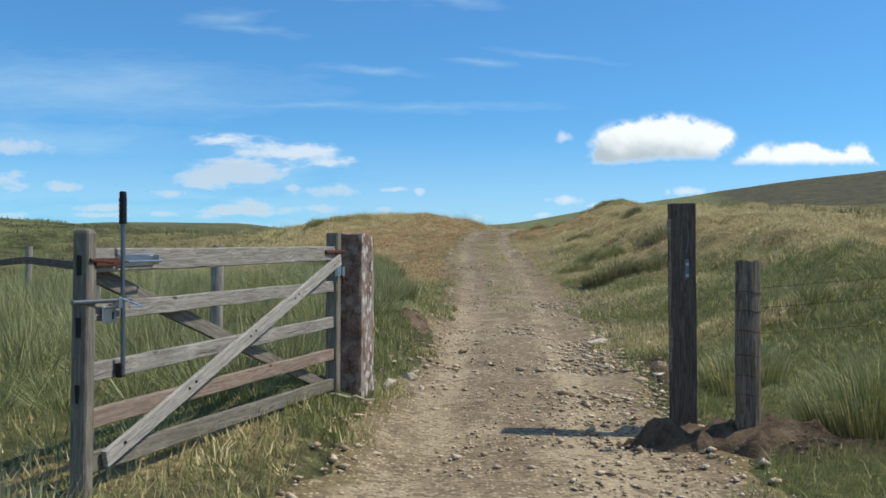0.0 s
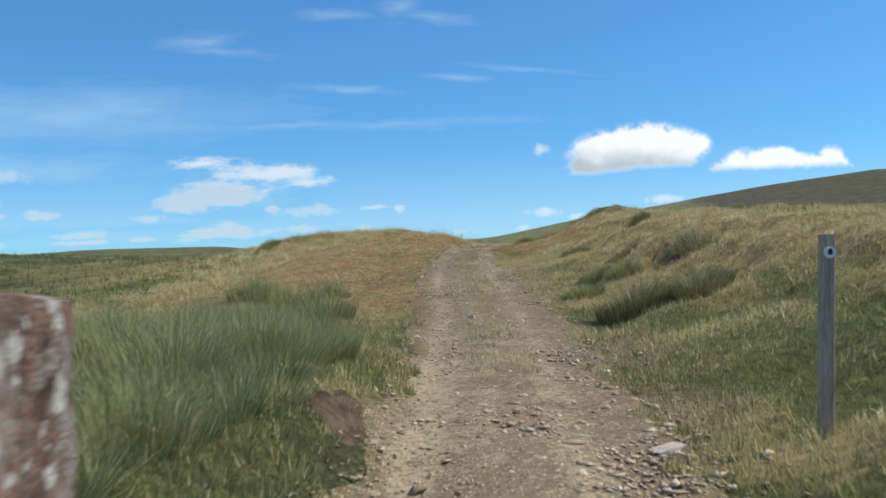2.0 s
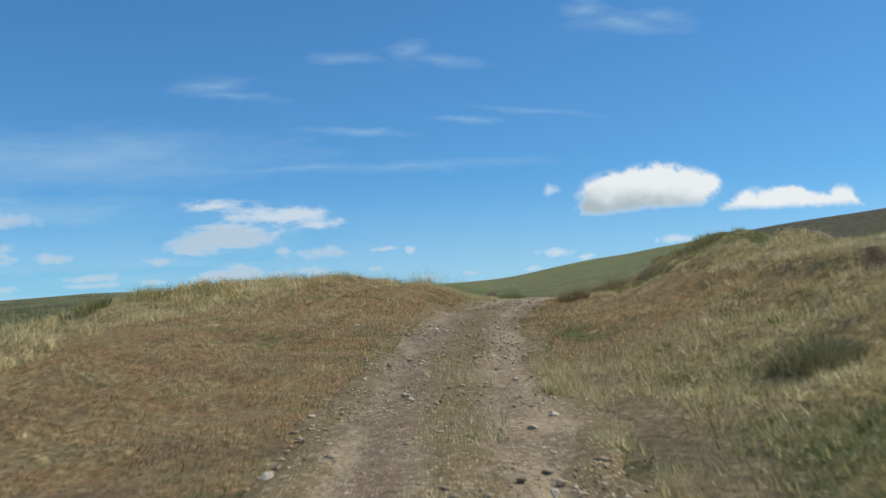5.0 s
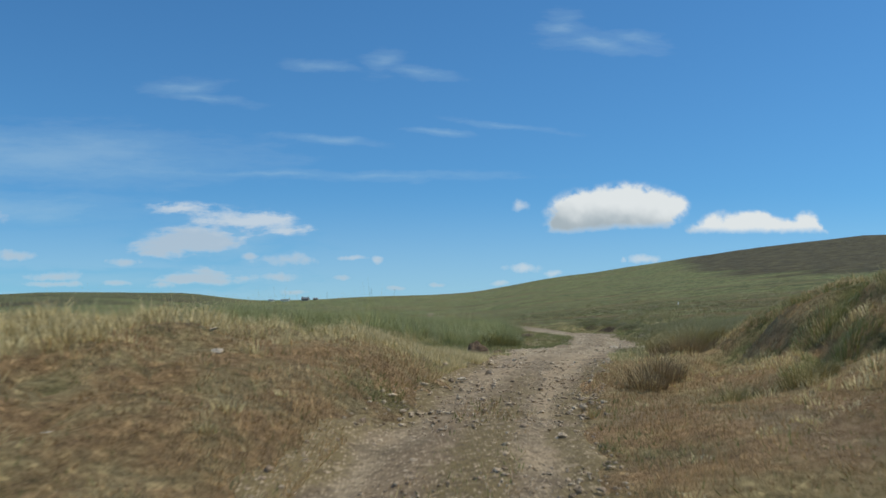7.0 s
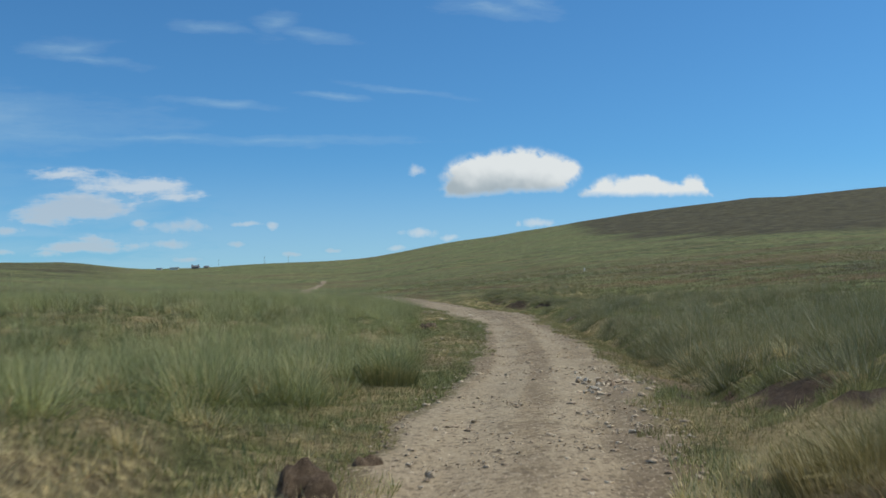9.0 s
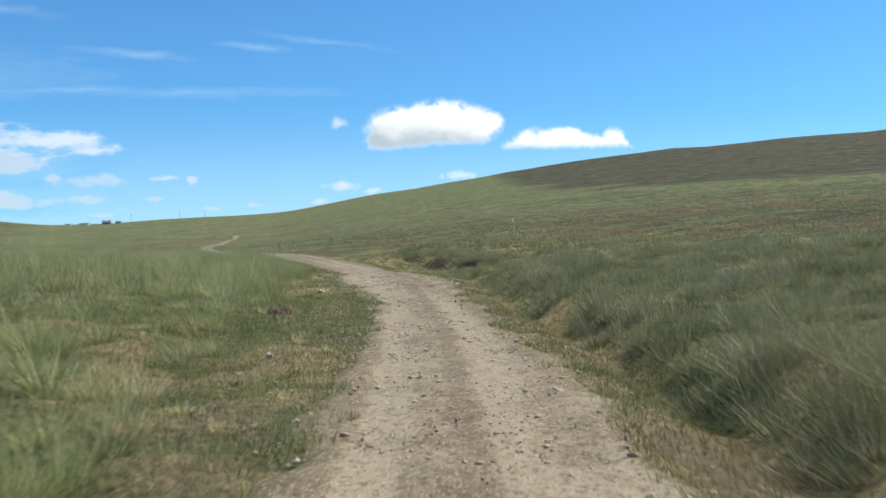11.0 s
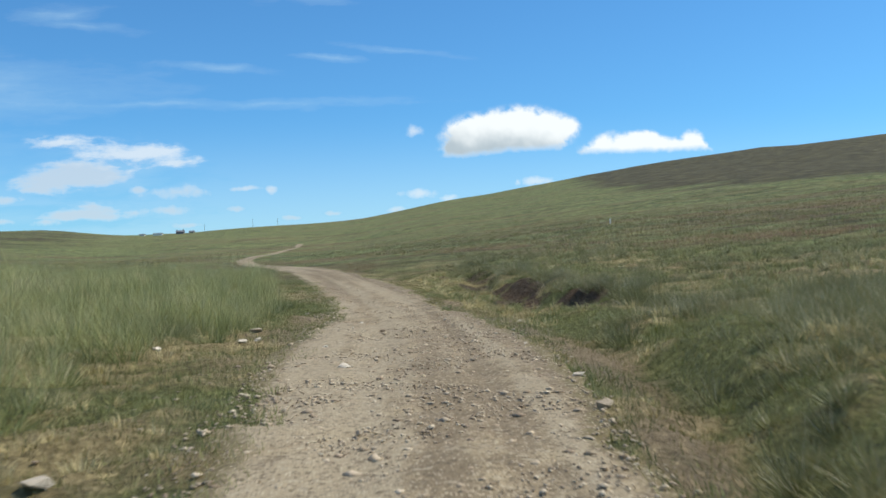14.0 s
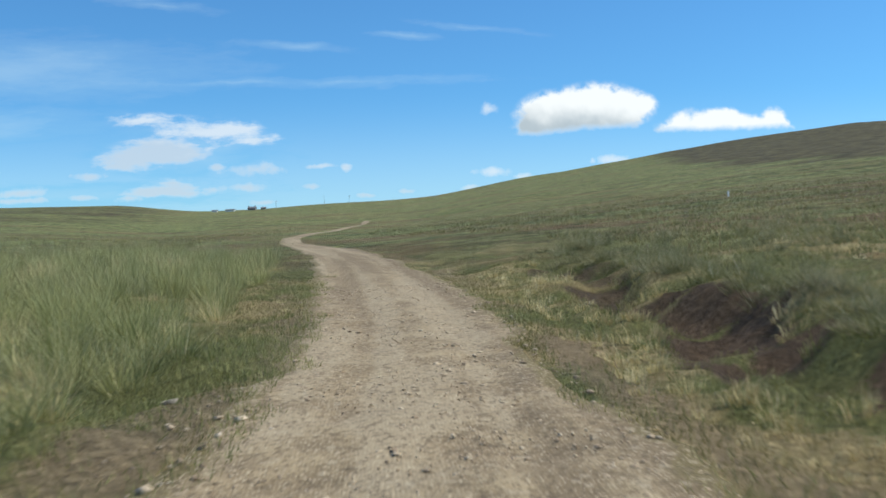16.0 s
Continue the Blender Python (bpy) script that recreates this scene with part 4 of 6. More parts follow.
    tagged(gate, "silvered five-bar wooden field gate standing open on grass", "gate")
    return gate


make_gate()


def stone_post():
    """A rough-hewn gatepost, uneven on every face."""
    ob = root("stone_gatepost", -0.73, 8.47, 0.675)
    bm = bmesh.new()
    corner = [(-0.13, -0.215), (0.055, -0.25), (0.125, 0.23), (-0.06, 0.265)]
    rows, nz, ns = [], 26, 8
    rng = random.Random(7)
    for i in range(nz + 1):
        z = -0.40 + i / nz * 1.70
        ring = []
        for c in range(4):
            ax, ay = corner[c]
            bx, by = corner[(c + 1) % 4]
            for k in range(ns):
                s = k / ns
                x, y = ax + (bx - ax) * s, ay + (by - ay) * s
                n = noise.noise(Vector((x * 9, y * 9, z * 5))) * 0.012 + noise.noise(Vector((x * 24, y * 24, z * 22))) * 0.006
                f = 1 + n / 0.16 - (0.025 if k == 0 else 0) - 0.02 * (z / 1.3)
                ring.append(bm.verts.new((x * f, y * f, z + (0.025 * noise.noise(Vector((x * 8, y * 8, 3))) if i == nz else 0))))
        rows.append(ring)
    m = len(rows[0])
    for r0, r1 in zip(rows, rows[1:]):
        for k in range(m):
            bm.faces.new((r0[k], r0[(k + 1) % m], r1[(k + 1) % m], r1[k]))
    top = bm.verts.new((0.0, 0.0, 1.325))
    for k in range(m):
        bm.faces.new((rows[-1][k], rows[-1][(k + 1) % m], top))
    bm.faces.new(rows[0][::-1])
    bmesh.ops.recalc_face_normals(bm, faces=bm.faces)
    me = bpy.data.meshes.new("shaft")
    bm.to_mesh(me)
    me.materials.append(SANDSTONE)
    shaft = new("shaft", me)
    shaft.parent = ob
    bm = bmesh.new()
    rod(bm, (-0.10, -0.16, 0.95), (-0.15, -0.28, 0.95), 0.013)
    rod(bm, (-0.15, -0.28, 0.90), (-0.15, -0.28, 1.01), 0.011)
    part("gate_hook", bm, RUSTED, ob, "rusty iron gate hook")
    tagged(ob, "rough red sandstone gatepost spotted with white lichen", "gatepost")
    return ob


stone_post()


def right_post():
    ob = root("wooden_gatepost", 1.83, 7.57, turn=-12)
    bm = bmesh.new()
    block(bm, (0.205, 0.19, 2.0), (0, 0, 0.74), 0.006)
    bmesh.ops.subdivide_edges(bm, edges=[e for e in bm.edges if abs(e.verts[0].co.z - e.verts[1].co.z) > 1], cuts=14)
    for v in bm.verts:
        v.co.x += 0.006 * noise.noise(Vector((v.co.x * 4, v.co.y * 4, v.co.z * 3)))
        v.co.y += 0.006 * noise.noise(Vector((v.co.x * 4 + 9, v.co.y * 4, v.co.z * 3)))
    for v in bm.verts:
        v.co = Vector((v.co.z, v.co.y, v.co.x))
    bmesh.ops.recalc_face_normals(bm, faces=bm.faces)
    bmesh.ops.reverse_faces(bm, faces=bm.faces)
    shaft = part("shaft", bm, DARK_WOOD, ob)
    shaft.matrix_basis = Matrix(((0, 0, 1, 0), (0, 1, 0, 0), (1, 0, 0, 0), (0, 0, 0, 1))) @ Matrix.Diagonal((1, 1, 1, 1))
    bm = bmesh.new()
    block(bm, (0.030, 0.012, 0.15), (0.035, -0.101, 1.24), 0.002)
    catch = part("latch_keeper", bm, DARK_STEEL, ob, "grey steel latch keeper")
    for z in (1.19, 1.275):
        bm = bmesh.new()
        block(bm, (0.022, 0.03, 0.020), (0.037, -0.118, z), 0.002)
        part("lug", bm, ZINC, catch, "bright worn lug")
    bm = bmesh.new()
    for i in range(9):
        a, b = i / 9 * 2.6, (i + 1) / 9 * 2.6
        rod(bm, (0.030 + 0.018 * math.sin(a), -0.098, 1.36 + 0.22 * i / 9), (0.030 + 0.018 * math.sin(b), -0.098, 1.36 + 0.22 * (i + 1) / 9), 0.004, 0.004, 6)
    part("wire", bm, DARK_STEEL, ob)
    bm = bmesh.new()
    for k in range(7):
        z = 0.55 + 0.165 * k
        block(bm, (0.020 + 0.010 * math.sin(2.3 * k), 0.004, 0.166), (-0.091 + 0.004 * math.sin(1.7 * k), -0.0975, z), 0)
    part("bare_splinter", bm, WARM_WOOD, ob, "strip of bare reddish wood where the edge split off")
    tagged(ob, "thick dark squared timber gatepost in freshly dug earth", "gatepost")
    return ob


right_post()


def round_post(name, x, y, tall, r, material, label, category, lean=(0, 0), ragged=0.03, seed=0, group=""):
    ob = root(name, x, y)
    bm = bmesh.new()
    rng = random.Random(seed)
    sides, nz, rows = 20, 14, []
    for i in range(nz + 1):
        z = -0.3 + (tall + 0.3) * i / nz
        ring = []
        for k in range(sides):
            a = k / sides * math.tau
            rr = r * (1 + 0.07 * noise.noise(Vector((math.cos(a) * 2, math.sin(a) * 2, z * 2 + seed))) - 0.05 * i / nz)
            zz = z + (ragged * rng.uniform(-1, 1) if i == nz else 0)
            ring.append(bm.verts.new((zz, rr * math.sin(a) + lean[1] * z, rr * math.cos(a) + lean[0] * z)))
        rows.append(ring)
    for r0, r1 in zip(rows, rows[1:]):
        for k in range(sides):
            bm.faces.new((r0[k], r0[(k + 1) % sides], r1[(k + 1) % sides], r1[k]))
    top = bm.verts.new((tall - 0.02, lean[1] * tall, lean[0] * tall))
    for k in range(sides):
        bm.faces.new((rows[-1][k], rows[-1][(k + 1) % sides], top))
    bmesh.ops.recalc_face_normals(bm, faces=bm.faces)
    shaft = part("shaft", bm, material, ob)
    shaft.matrix_basis = Matrix(((0, 0, 1, 0), (0, 1, 0, 0), (1, 0, 0, 0), (0, 0, 0, 1)))
    return tagged(ob, label, category, group)


old = round_post("strainer_post", 2.13, 6.95, 1.27, 0.090, POST_WOOD, "weathered round fence post with a ragged split top", "fence post", (0.012, 0.0), 0.012, 3)
for z in (0.34, 0.47, 0.61, 0.78, 0.92, 1.05):
    bm = bmesh.new()
    for k in range(14):
        a, b = k / 14 * math.tau, (k + 1) / 14 * math.tau
        rod(bm, (0.0875 * math.cos(a) + 0.012 * z, 0.0875 * math.sin(a), z + 0.008 * math.sin(a * 2)), (0.0875 * math.cos(b) + 0.012 * z, 0.0875 * math.sin(b), z + 0.008 * math.sin(b * 2)), 0.003, 0.003, 5)
    part("wire_loop", bm, RUSTED, old, "rusty wire wrapped round the post")

for z, end in ((1.08, (4.6, 0.9, 1.45)), (0.94, (4.6, 0.9, 1.26)), (0.76, (4.6, 0.9, 1.05))):
    bm = bmesh.new()
    rod(bm, (0.09, 0, z), end, 0.0019, 0.0019, 5)
    part("fence_wire", bm, RUSTED, old, "thin taut fence wire")

for i, (x, y, tall, r) in enumerate(((-2.20, 9.62, 1.17, 0.064), (-4.70, 13.4, 0.95, 0.060), (-7.3, 17.4, 0.95, 0.060), (-10.0, 21.5, 0.95, 0.060))):
    round_post("fence_post", x, y, tall, r, PALE_WOOD, "grey weathered fence post among the rushes", "fence post", (0.0, 0.015), 0.012, 20 + i, "posts of the field fence")


def fence_rail():
    ob = root("fence_rail", -4.7, 13.32)
    base = ob.matrix_basis.translation
    pts = ((-4.70, 13.32), (-7.3, 17.32), (-10.0, 21.42), (-13.0, 25.9))
    for i, ((ax, ay), (bx, by)) in enumerate(zip(pts, pts[1:])):
        za, zb = float(ground_z(ax, ay)) + 0.73, float(ground_z(bx, by)) + 0.73
        timber("rail", Vector((ax, ay, za)) - base, Vector((bx, by, zb)) - base, 0.12, 0.04, DARK_WOOD, ob, 40 + i)
    tagged(ob, "long dark wooden rail of the field fence", "fence")


fence_rail()


def marker_post():
    ob = root("waymark_post", 3.10, 12.9)
    timber("shaft", (-0.02, 0, -0.25), (0.09, 0.02, 1.41), 0.098, 0.090, BROWN_WOOD, ob, 60, (0, -1, 0), cuts=8)
    bm = bmesh.new()
    rod(bm, (0.080, -0.036, 1.28), (0.080, -0.054, 1.28), 0.042, 0.040, 24)
    disc = part("disc", bm, WHITE, ob, "white round waymark disc")
    bm = bmesh.new()
    rod(bm, (0.078, -0.051, 1.28), (0.078, -0.0570, 1.28), 0.020, 0.020, 6)
    rod(bm, (0.078, -0.051, 1.295), (0.086, -0.0570, 1.305), 0.010, 0.010, 6)
    part("mark", bm, BLACK, disc, "black mark on the disc")
    tagged(ob, "brown wooden waymark post with a white disc in grass", "marker post")


marker_post()


def twine():
    ob = root("twine", -0.80, 7.86)
    bm = bmesh.new()
    pts = [(-0.10, 0.10, 0.05), (-0.03, -0.02, 0.06), (0.06, 0.02, 0.03), (0.12, -0.05, 0.05), (0.20, -0.12, 0.025), (0.27, -0.13, 0.03)]
    for p, q in zip(pts, pts[1:]):
        rod(bm, p, q, 0.008, 0.008, 7)
    part("cord", bm, TWINE, ob)
    tagged(ob, "loop of pale frayed baler twine in the grass", "twine")


twine()


def far_post():
    ob = root("moor_post", 43.4, 185.7)
    timber("shaft", (0, 0, -0.2), (0, 0, 0.50), 0.10, 0.10, WHITE, ob, 70, (0.75, 0.66, 0), cuts=3)
    tagged(ob, "short white post on the open hillside", "marker post")


far_post()


# ---- farm on the skyline ----
def farm():
    wall_m, wg, wb = surface("farm_wall", 0.9)
    wg.put(wb.inputs["Base Color"], wg.mix(wg.noise(wg.node("ShaderNodeTexCoord").outputs["Object"], 0.8), (0.22, 0.20, 0.175), (0.34, 0.31, 0.27)))
    white_m, hg, hb = surface("farm_limewash", 0.8)
    hg.put(hb.inputs["Base Color"], hg.mix(hg.noise(hg.node("ShaderNodeTexCoord").outputs["Object"], 0.8), (0.62, 0.62, 0.60), (0.80, 0.80, 0.78)))
    slate, sg, sb = surface("slate_roof", 0.7)
    sg.put(sb.inputs["Base Color"], sg.mix(sg.noise(sg.node("ShaderNodeTexCoord").outputs["Object"], 1.2), (0.12, 0.125, 0.14), (0.22, 0.225, 0.245)))

    def house(name, x, y, long, deep, eaves, ridge, mat, label, category, windows=0):
        ob = root(name, x, y, turn=-6)
        bm = bmesh.new()
        block(bm, (long, deep, eaves + 3), (0, 0, eaves / 2 - 1.5), 0)
        part("wall", bm, mat, ob)
        bm = bmesh.new()
        prof = [(-deep / 2 - 0.4, eaves - 0.1), (deep / 2 + 0.4, eaves - 0.1), (0, ridge)]
        a = [bm.verts.new((-long / 2 - 0.3, p, q)) for p, q in prof]
        b = [bm.verts.new((long / 2 + 0.3, p, q)) for p, q in prof]
        bm.faces.new(a[::-1])
        bm.faces.new(b)
        for k in range(3):
            bm.faces.new((a[k], a[(k + 1) % 3], b[(k + 1) % 3], b[k]))
        bmesh.ops.recalc_face_normals(bm, faces=bm.faces)
        roof = part("roof", bm, slate, ob)
        if windows:
            for sx in (-0.42, 0.42):
                bm = bmesh.new()
                block(bm, (0.7, 0.7, 1.0), (long * sx, 0, ridge + 0.1), 0)
                part("chimney", bm, mat, roof)
        for i in range(windows):
            bm = bmesh.new()
            block(bm, (1.0, 0.15, 1.3), (long * (-0.35 + 0.7 * i / max(1, windows - 1)), -deep / 2 - 0.02, eaves * 0.62), 0)
            part("window", bm, slate, ob)
        tagged(ob, label, category)

    house("farmhouse", -81.0, 900.0, 6.0, 4.5, 1.5, 2.9, wall_m, "dark stone farmhouse with slate roof on the skyline", "house", 4)
    house("barn", -72.5, 905.0, 3.6, 4.0, 1.0, 2.0, wall_m, "dark stone barn beside the farmhouse", "barn")
    house("cottage", -98.0, 898.0, 7.0, 4.0, 1.2, 1.8, white_m, "low white limewashed outbuilding on the skyline", "outbuilding")
    house("shed", -110.0, 897.0, 4.0, 4.0, 1.0, 1.5, white_m, "low white limewashed shed on the skyline", "outbuilding")



def telegraph_pole(x, y, tall):
    ob = root("telegraph_pole", x, y)
    bm = bmesh.new()
    rod(bm, (0, 0, -0.5), (0, 0, tall), 0.11, 0.08, 8)
    part("pole", bm, POST_WOOD, ob)
    bm = bmesh.new()
    block(bm, (1.6, 0.12, 0.12), (0, -0.14, tall - 0.5), 0.01)
    part("crossarm", bm, POST_WOOD, ob)
    tagged(ob, "slender wooden telegraph pole on the skyline", "telegraph pole", "poles beside the farm")


farm()
for px, py, tall in ((-62.0, 900.0, 6.0), (-24.0, 905.0, 7.5), (-4.0, 910.0, 7.0)):
    telegraph_pole(px, py, tall)


# ---- grass, rushes and sedge ----
rng = np.random.default_rng(5)


def blade_mesh(name, base, tall, wide, yaw, lean, material, fine=True, twist=None, tone=None):
    """Many blades as one mesh. base: (n, 3); the rest one value a blade. fine: bent blades of three triangles, else one."""
    n = len(base)
    twist = rng.uniform(0, math.tau, n) if twist is None else twist
    d = np.stack([np.cos(yaw), np.sin(yaw), np.zeros(n)], 1)
    s = np.stack([np.cos(twist), np.sin(twist), np.zeros(n)], 1) * (wide / 2)[:, None]
    up = np.array([0.0, 0.0, 1.0])
    tip = base + d * (tall * lean)[:, None] + up * (tall * np.sqrt(np.clip(1 - 0.8 * lean ** 2, 0.1, 1)))[:, None]
    if fine:
        mid = base + d * (tall * lean * 0.28)[:, None] + up * (tall * 0.58)[:, None]
        co = np.stack([base - s, base + s, mid - s * 0.75, mid + s * 0.75, tip], 1).reshape(-1, 3)
        k = np.arange(n)[:, None, None] * 5
        tri = (k + np.array([[0, 1, 3], [0, 3, 2], [2, 3, 4]])[None]).reshape(-1, 3)
    else:
        co = np.stack([base - s, base + s, tip], 1).reshape(-1, 3)
        tri = np.arange(3 * n).reshape(-1, 3)
    me = bpy.data.meshes.new(name)
    me.vertices.add(len(co))
    me.vertices.foreach_set("co", co.astype(np.float32).ravel())
    me.loops.add(tri.size)
    me.loops.foreach_set("vertex_index", tri.ravel().astype(np.int32))
    me.polygons.add(len(tri))
    me.polygons.foreach_set("loop_start", np.arange(0, tri.size, 3, dtype=np.int32))
    me.update(calc_edges=True)
    me.materials.append(material)
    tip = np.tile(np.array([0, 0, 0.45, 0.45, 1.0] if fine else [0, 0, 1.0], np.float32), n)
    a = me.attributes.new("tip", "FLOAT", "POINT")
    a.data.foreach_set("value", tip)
    a = me.attributes.new("tone", "FLOAT", "POINT")
    tone = 0.5 + 0.40 * rumple(base[:, 0], base[:, 1], 0.9, 91) + rng.normal(0, 0.1, n) if tone is None else tone
    a.data.foreach_set("value", np.repeat(np.clip(tone, 0, 1), len(co) // n).astype(np.float32))
    return new(name, me)


def tufts(x, y, count, radius, low, high, wide, splay, wind=(0.0, 0.0)):
    """Blades that spring from tufts at x, y: base, height, width, heading and lean of each."""
    i = np.repeat(np.arange(len(x)), count)
    n = len(i)
    a, r = rng.uniform(0, math.tau, n), np.sqrt(rng.uniform(0, 1, n))
    bx, by = x[i] + np.cos(a) * r * radius[i], y[i] + np.sin(a) * r * radius[i]
    tall = rng.uniform(low, high, n) * (1.05 - 0.35 * r) * rng.uniform(0.60, 1.15, len(x))[i]
    vx = np.cos(a) * r * splay + wind[0] + rng.normal(0, 0.20, n)
    vy = np.sin(a) * r * splay + wind[1] + rng.normal(0, 0.20, n)
    return np.stack([bx, by, land(bx, by) - 0.03], 1), tall, np.full(n, wide) * rng.uniform(0.7, 1.3, n), np.arctan2(vy, vx), np.clip(np.hypot(vx, vy), 0, 0.92), (0.5 + 0.35 * rumple(x, y, 3.0, 93) + rng.uniform(-0.48, 0.48, len(x)))[i]


def scatter(n, y0, y1, u0, u1, power=1.0):
    """n random places between y0 and y1, from u0 to u1 metres beside the track's middle, closer set near it for a power above 1."""
    y = rng.uniform(y0, y1, n)
    u = u0 + (u1 - u0) * rng.uniform(0, 1, n) ** power
    return along(y, TRACK_X) + u, y, u


def bare(x, y):
    """Where nothing tall grows: the track and raw peat."""
    u = np.abs(x - along(y, TRACK_X))
    return (u < along(y, TRACK_W) - 0.12 + 0.32 * rumple(x, y, 0.9, 61)) | (peatiness(x, y) > 0.45) | (soil(x, y) > 0.30 + 0.55 * hashed(np.floor(x * 97), np.floor(y * 89), 63))


def rushy(x, y):
    """How likely rushes are."""
    u = x - along(y, TRACK_X)
    w = along(y, TRACK_W)
    l, r = -u, u
    near_edge = 1.95 - 0.35 * smooth(y, 10, 14) + 0.7 * smooth(y, 19, 23)
    a = 1.15 * smooth(l, near_edge, near_edge + 0.75) * (1 - 0.85 * smooth(y, 4.0, 4.8) * (1 - smooth(y, 6.4, 8.0)) * (1 - smooth(l, 3.2, 3.8))) * (1 - smooth(y, 23.0, 25.5)) * smooth(y, 1.5, 3.0)
    a = np.maximum(a, smooth(l, w + 1.5, w + 2.4) * smooth(y, 59, 64) * (1 - smooth(y, 76, 82)))
    a = np.maximum(a, smooth(l, w + 2.1 - 0.7 * smooth(y, 104, 112), w + 2.9 - 0.7 * smooth(y, 104, 112)) * (0.45 * smooth(y, 74, 80) + 0.55 * smooth(y, 85, 93)))
    a = np.maximum(a, 1.1 * smooth(l, 2.4, 3.6) * smooth(y + 0.35 * np.minimum(l, 9), 59.0, 62.0) * (1 - smooth(y, 72, 78)))
    a = np.maximum(a, smooth(r, w + 0.8, w + 1.6) * smooth(y, 58, 62) * (1 - smooth(y, 103, 108)))
    a = np.maximum(a, 0.55 * smooth(r, w + 2.6, w + 4.6) * smooth(y, 100, 106))
    a = np.maximum(a, 0.45 * smooth(r, 2.6, 4.0) * (1 - smooth(y, 11, 15)))
    dense = smooth(l, 1, 2) * (smooth(y, 10, 14) * (1 - smooth(y, 24, 26)) + smooth(y, 86, 92) + smooth(y, 57, 60) * (1 - smooth(y, 70, 74)))
    return a * np.maximum(np.clip(0.60 + 1.1 * rumple(x, y, 1.7, 71), 0, 1.3), np.maximum(0.80 * dense, 0.10 * smooth(r, 2, 3) * smooth(y, 58, 62)))


def stuff(ob, label, category):
    return tagged(ob, label, category, kind="stuff")


# short turf
parts = []
for y0, y1, n in ((0.5, 30, 170000), (30, 58, 240000), (58, 106, 200000), (106, 134, 110000)):
    for sign in (-1, 1):
        x, y, u = scatter(n // 2, y0, y1, sign * 0.95, sign * 10.0, 1.9)
        keep = ~bare(x, y) & (rng.uniform(0, 1, len(x)) > 0.22 * rustiness(x, y)) & ((hummock(x, y) > 0.16) | (rng.uniform(0, 1, len(x)) < 0.35))
        parts.append(np.stack([x[keep], y[keep]], 1))
x, y, u = scatter(9000, 17, 50, -0.35, 0.45)
keep = rumple(x, y, 1.2, 62) > -0.1
parts.append(np.stack([x[keep], y[keep]], 1))
xy = np.concatenate(parts)
dry = dryness(xy[:, 0], xy[:, 1]) + rng.normal(0, 0.26, len(xy))
late = xy[:, 1] > 58
rusty = rustiness(xy[:, 0], xy[:, 1]) + rng.normal(0, 0.18, len(xy))
worn = rustiness(xy[:, 0], xy[:, 1])
dead = dry >= 0.5
for name, pick, mat, lo, hi, label in (
        ("green_turf", ~dead, GREEN, 0.05, 0.15, "short green moor grass beside the track"),
        ("bleached_turf", dead & (rusty < 0.5) & ~late, STRAW, 0.05, 0.15, "short bleached straw-coloured grass beside the track"),
        ("withered_turf", dead & (rusty < 0.5) & late, DULL, 0.04, 0.12, "short withered brown-green grass along the verge"),
        ("rusty_turf", dead & (rusty >= 0.5), RUST, 0.04, 0.11, "short rust-brown dead grass beside the track")):
    p = xy[pick]
    n = len(p)
    base = np.column_stack([p, land(p[:, 0], p[:, 1]) - 0.01])
    tall = rng.uniform(lo, hi, n) * (1 - 0.35 * worn[pick])
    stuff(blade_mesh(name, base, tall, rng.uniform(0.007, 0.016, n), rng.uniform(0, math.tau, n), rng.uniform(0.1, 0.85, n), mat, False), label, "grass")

# tussocks
parts = []
for y0, y1, n in ((1, 30, 1500), (30, 58, 2000), (58, 134, 2600)):
    for sign in (-1, 1):
        x, y, u = scatter(n // 2, y0, y1, sign * 1.4, sign * 15.0, 1.3)
        w = along(y, TRACK_W)
        bald = (((y > 22) & (y < 50.5) & (u < 0) & (u > -6.0)) | ((y > 38) & (y < 51) & (u > 0) & (u < 4.2))) & (rng.uniform(0, 1, len(x)) < 0.88)
        keep = ~bare(x, y) & (np.abs(u) > w + 0.35) & (rushy(x, y) < 0.80) & ~bald & (rumple(x, y, 1.8, 83) > -0.45)
        parts.append(np.stack([x[keep], y[keep]], 1))
n = 1500
bx, by, bu = scatter(n, 14, 57, 2.6, 13.0, 1.2)
keep = (rumple(bx, by, 1.7, 88) > -0.2) & ~bare(bx, by)
parts.append(np.stack([bx[keep], by[keep]], 1))
n = 75
by = rng.uniform(108, 132, n)
bx = 17.0 + 0.02 * (by - 118) + 0.30 * np.sin(by * 0.8) + rng.normal(0, 0.25, n)
ditch = np.stack([bx, by], 1)
n = 800
mx, my = rng.uniform(-9, 1.6, n), rng.normal(50.6, 2.2, n)
keep = (rumple(mx, my, 1.5, 87) > -0.3) & (mx < along(my, TRACK_X) - 3.4)
parts.append(np.stack([mx[keep], my[keep]], 1))
xy = np.concatenate(parts)
dry = dryness(xy[:, 0], xy[:, 1]) + rng.normal(0, 0.20, len(xy))
beyond = np.abs(xy[:, 0] - along(xy[:, 1], TRACK_X)) - along(xy[:, 1], TRACK_W)
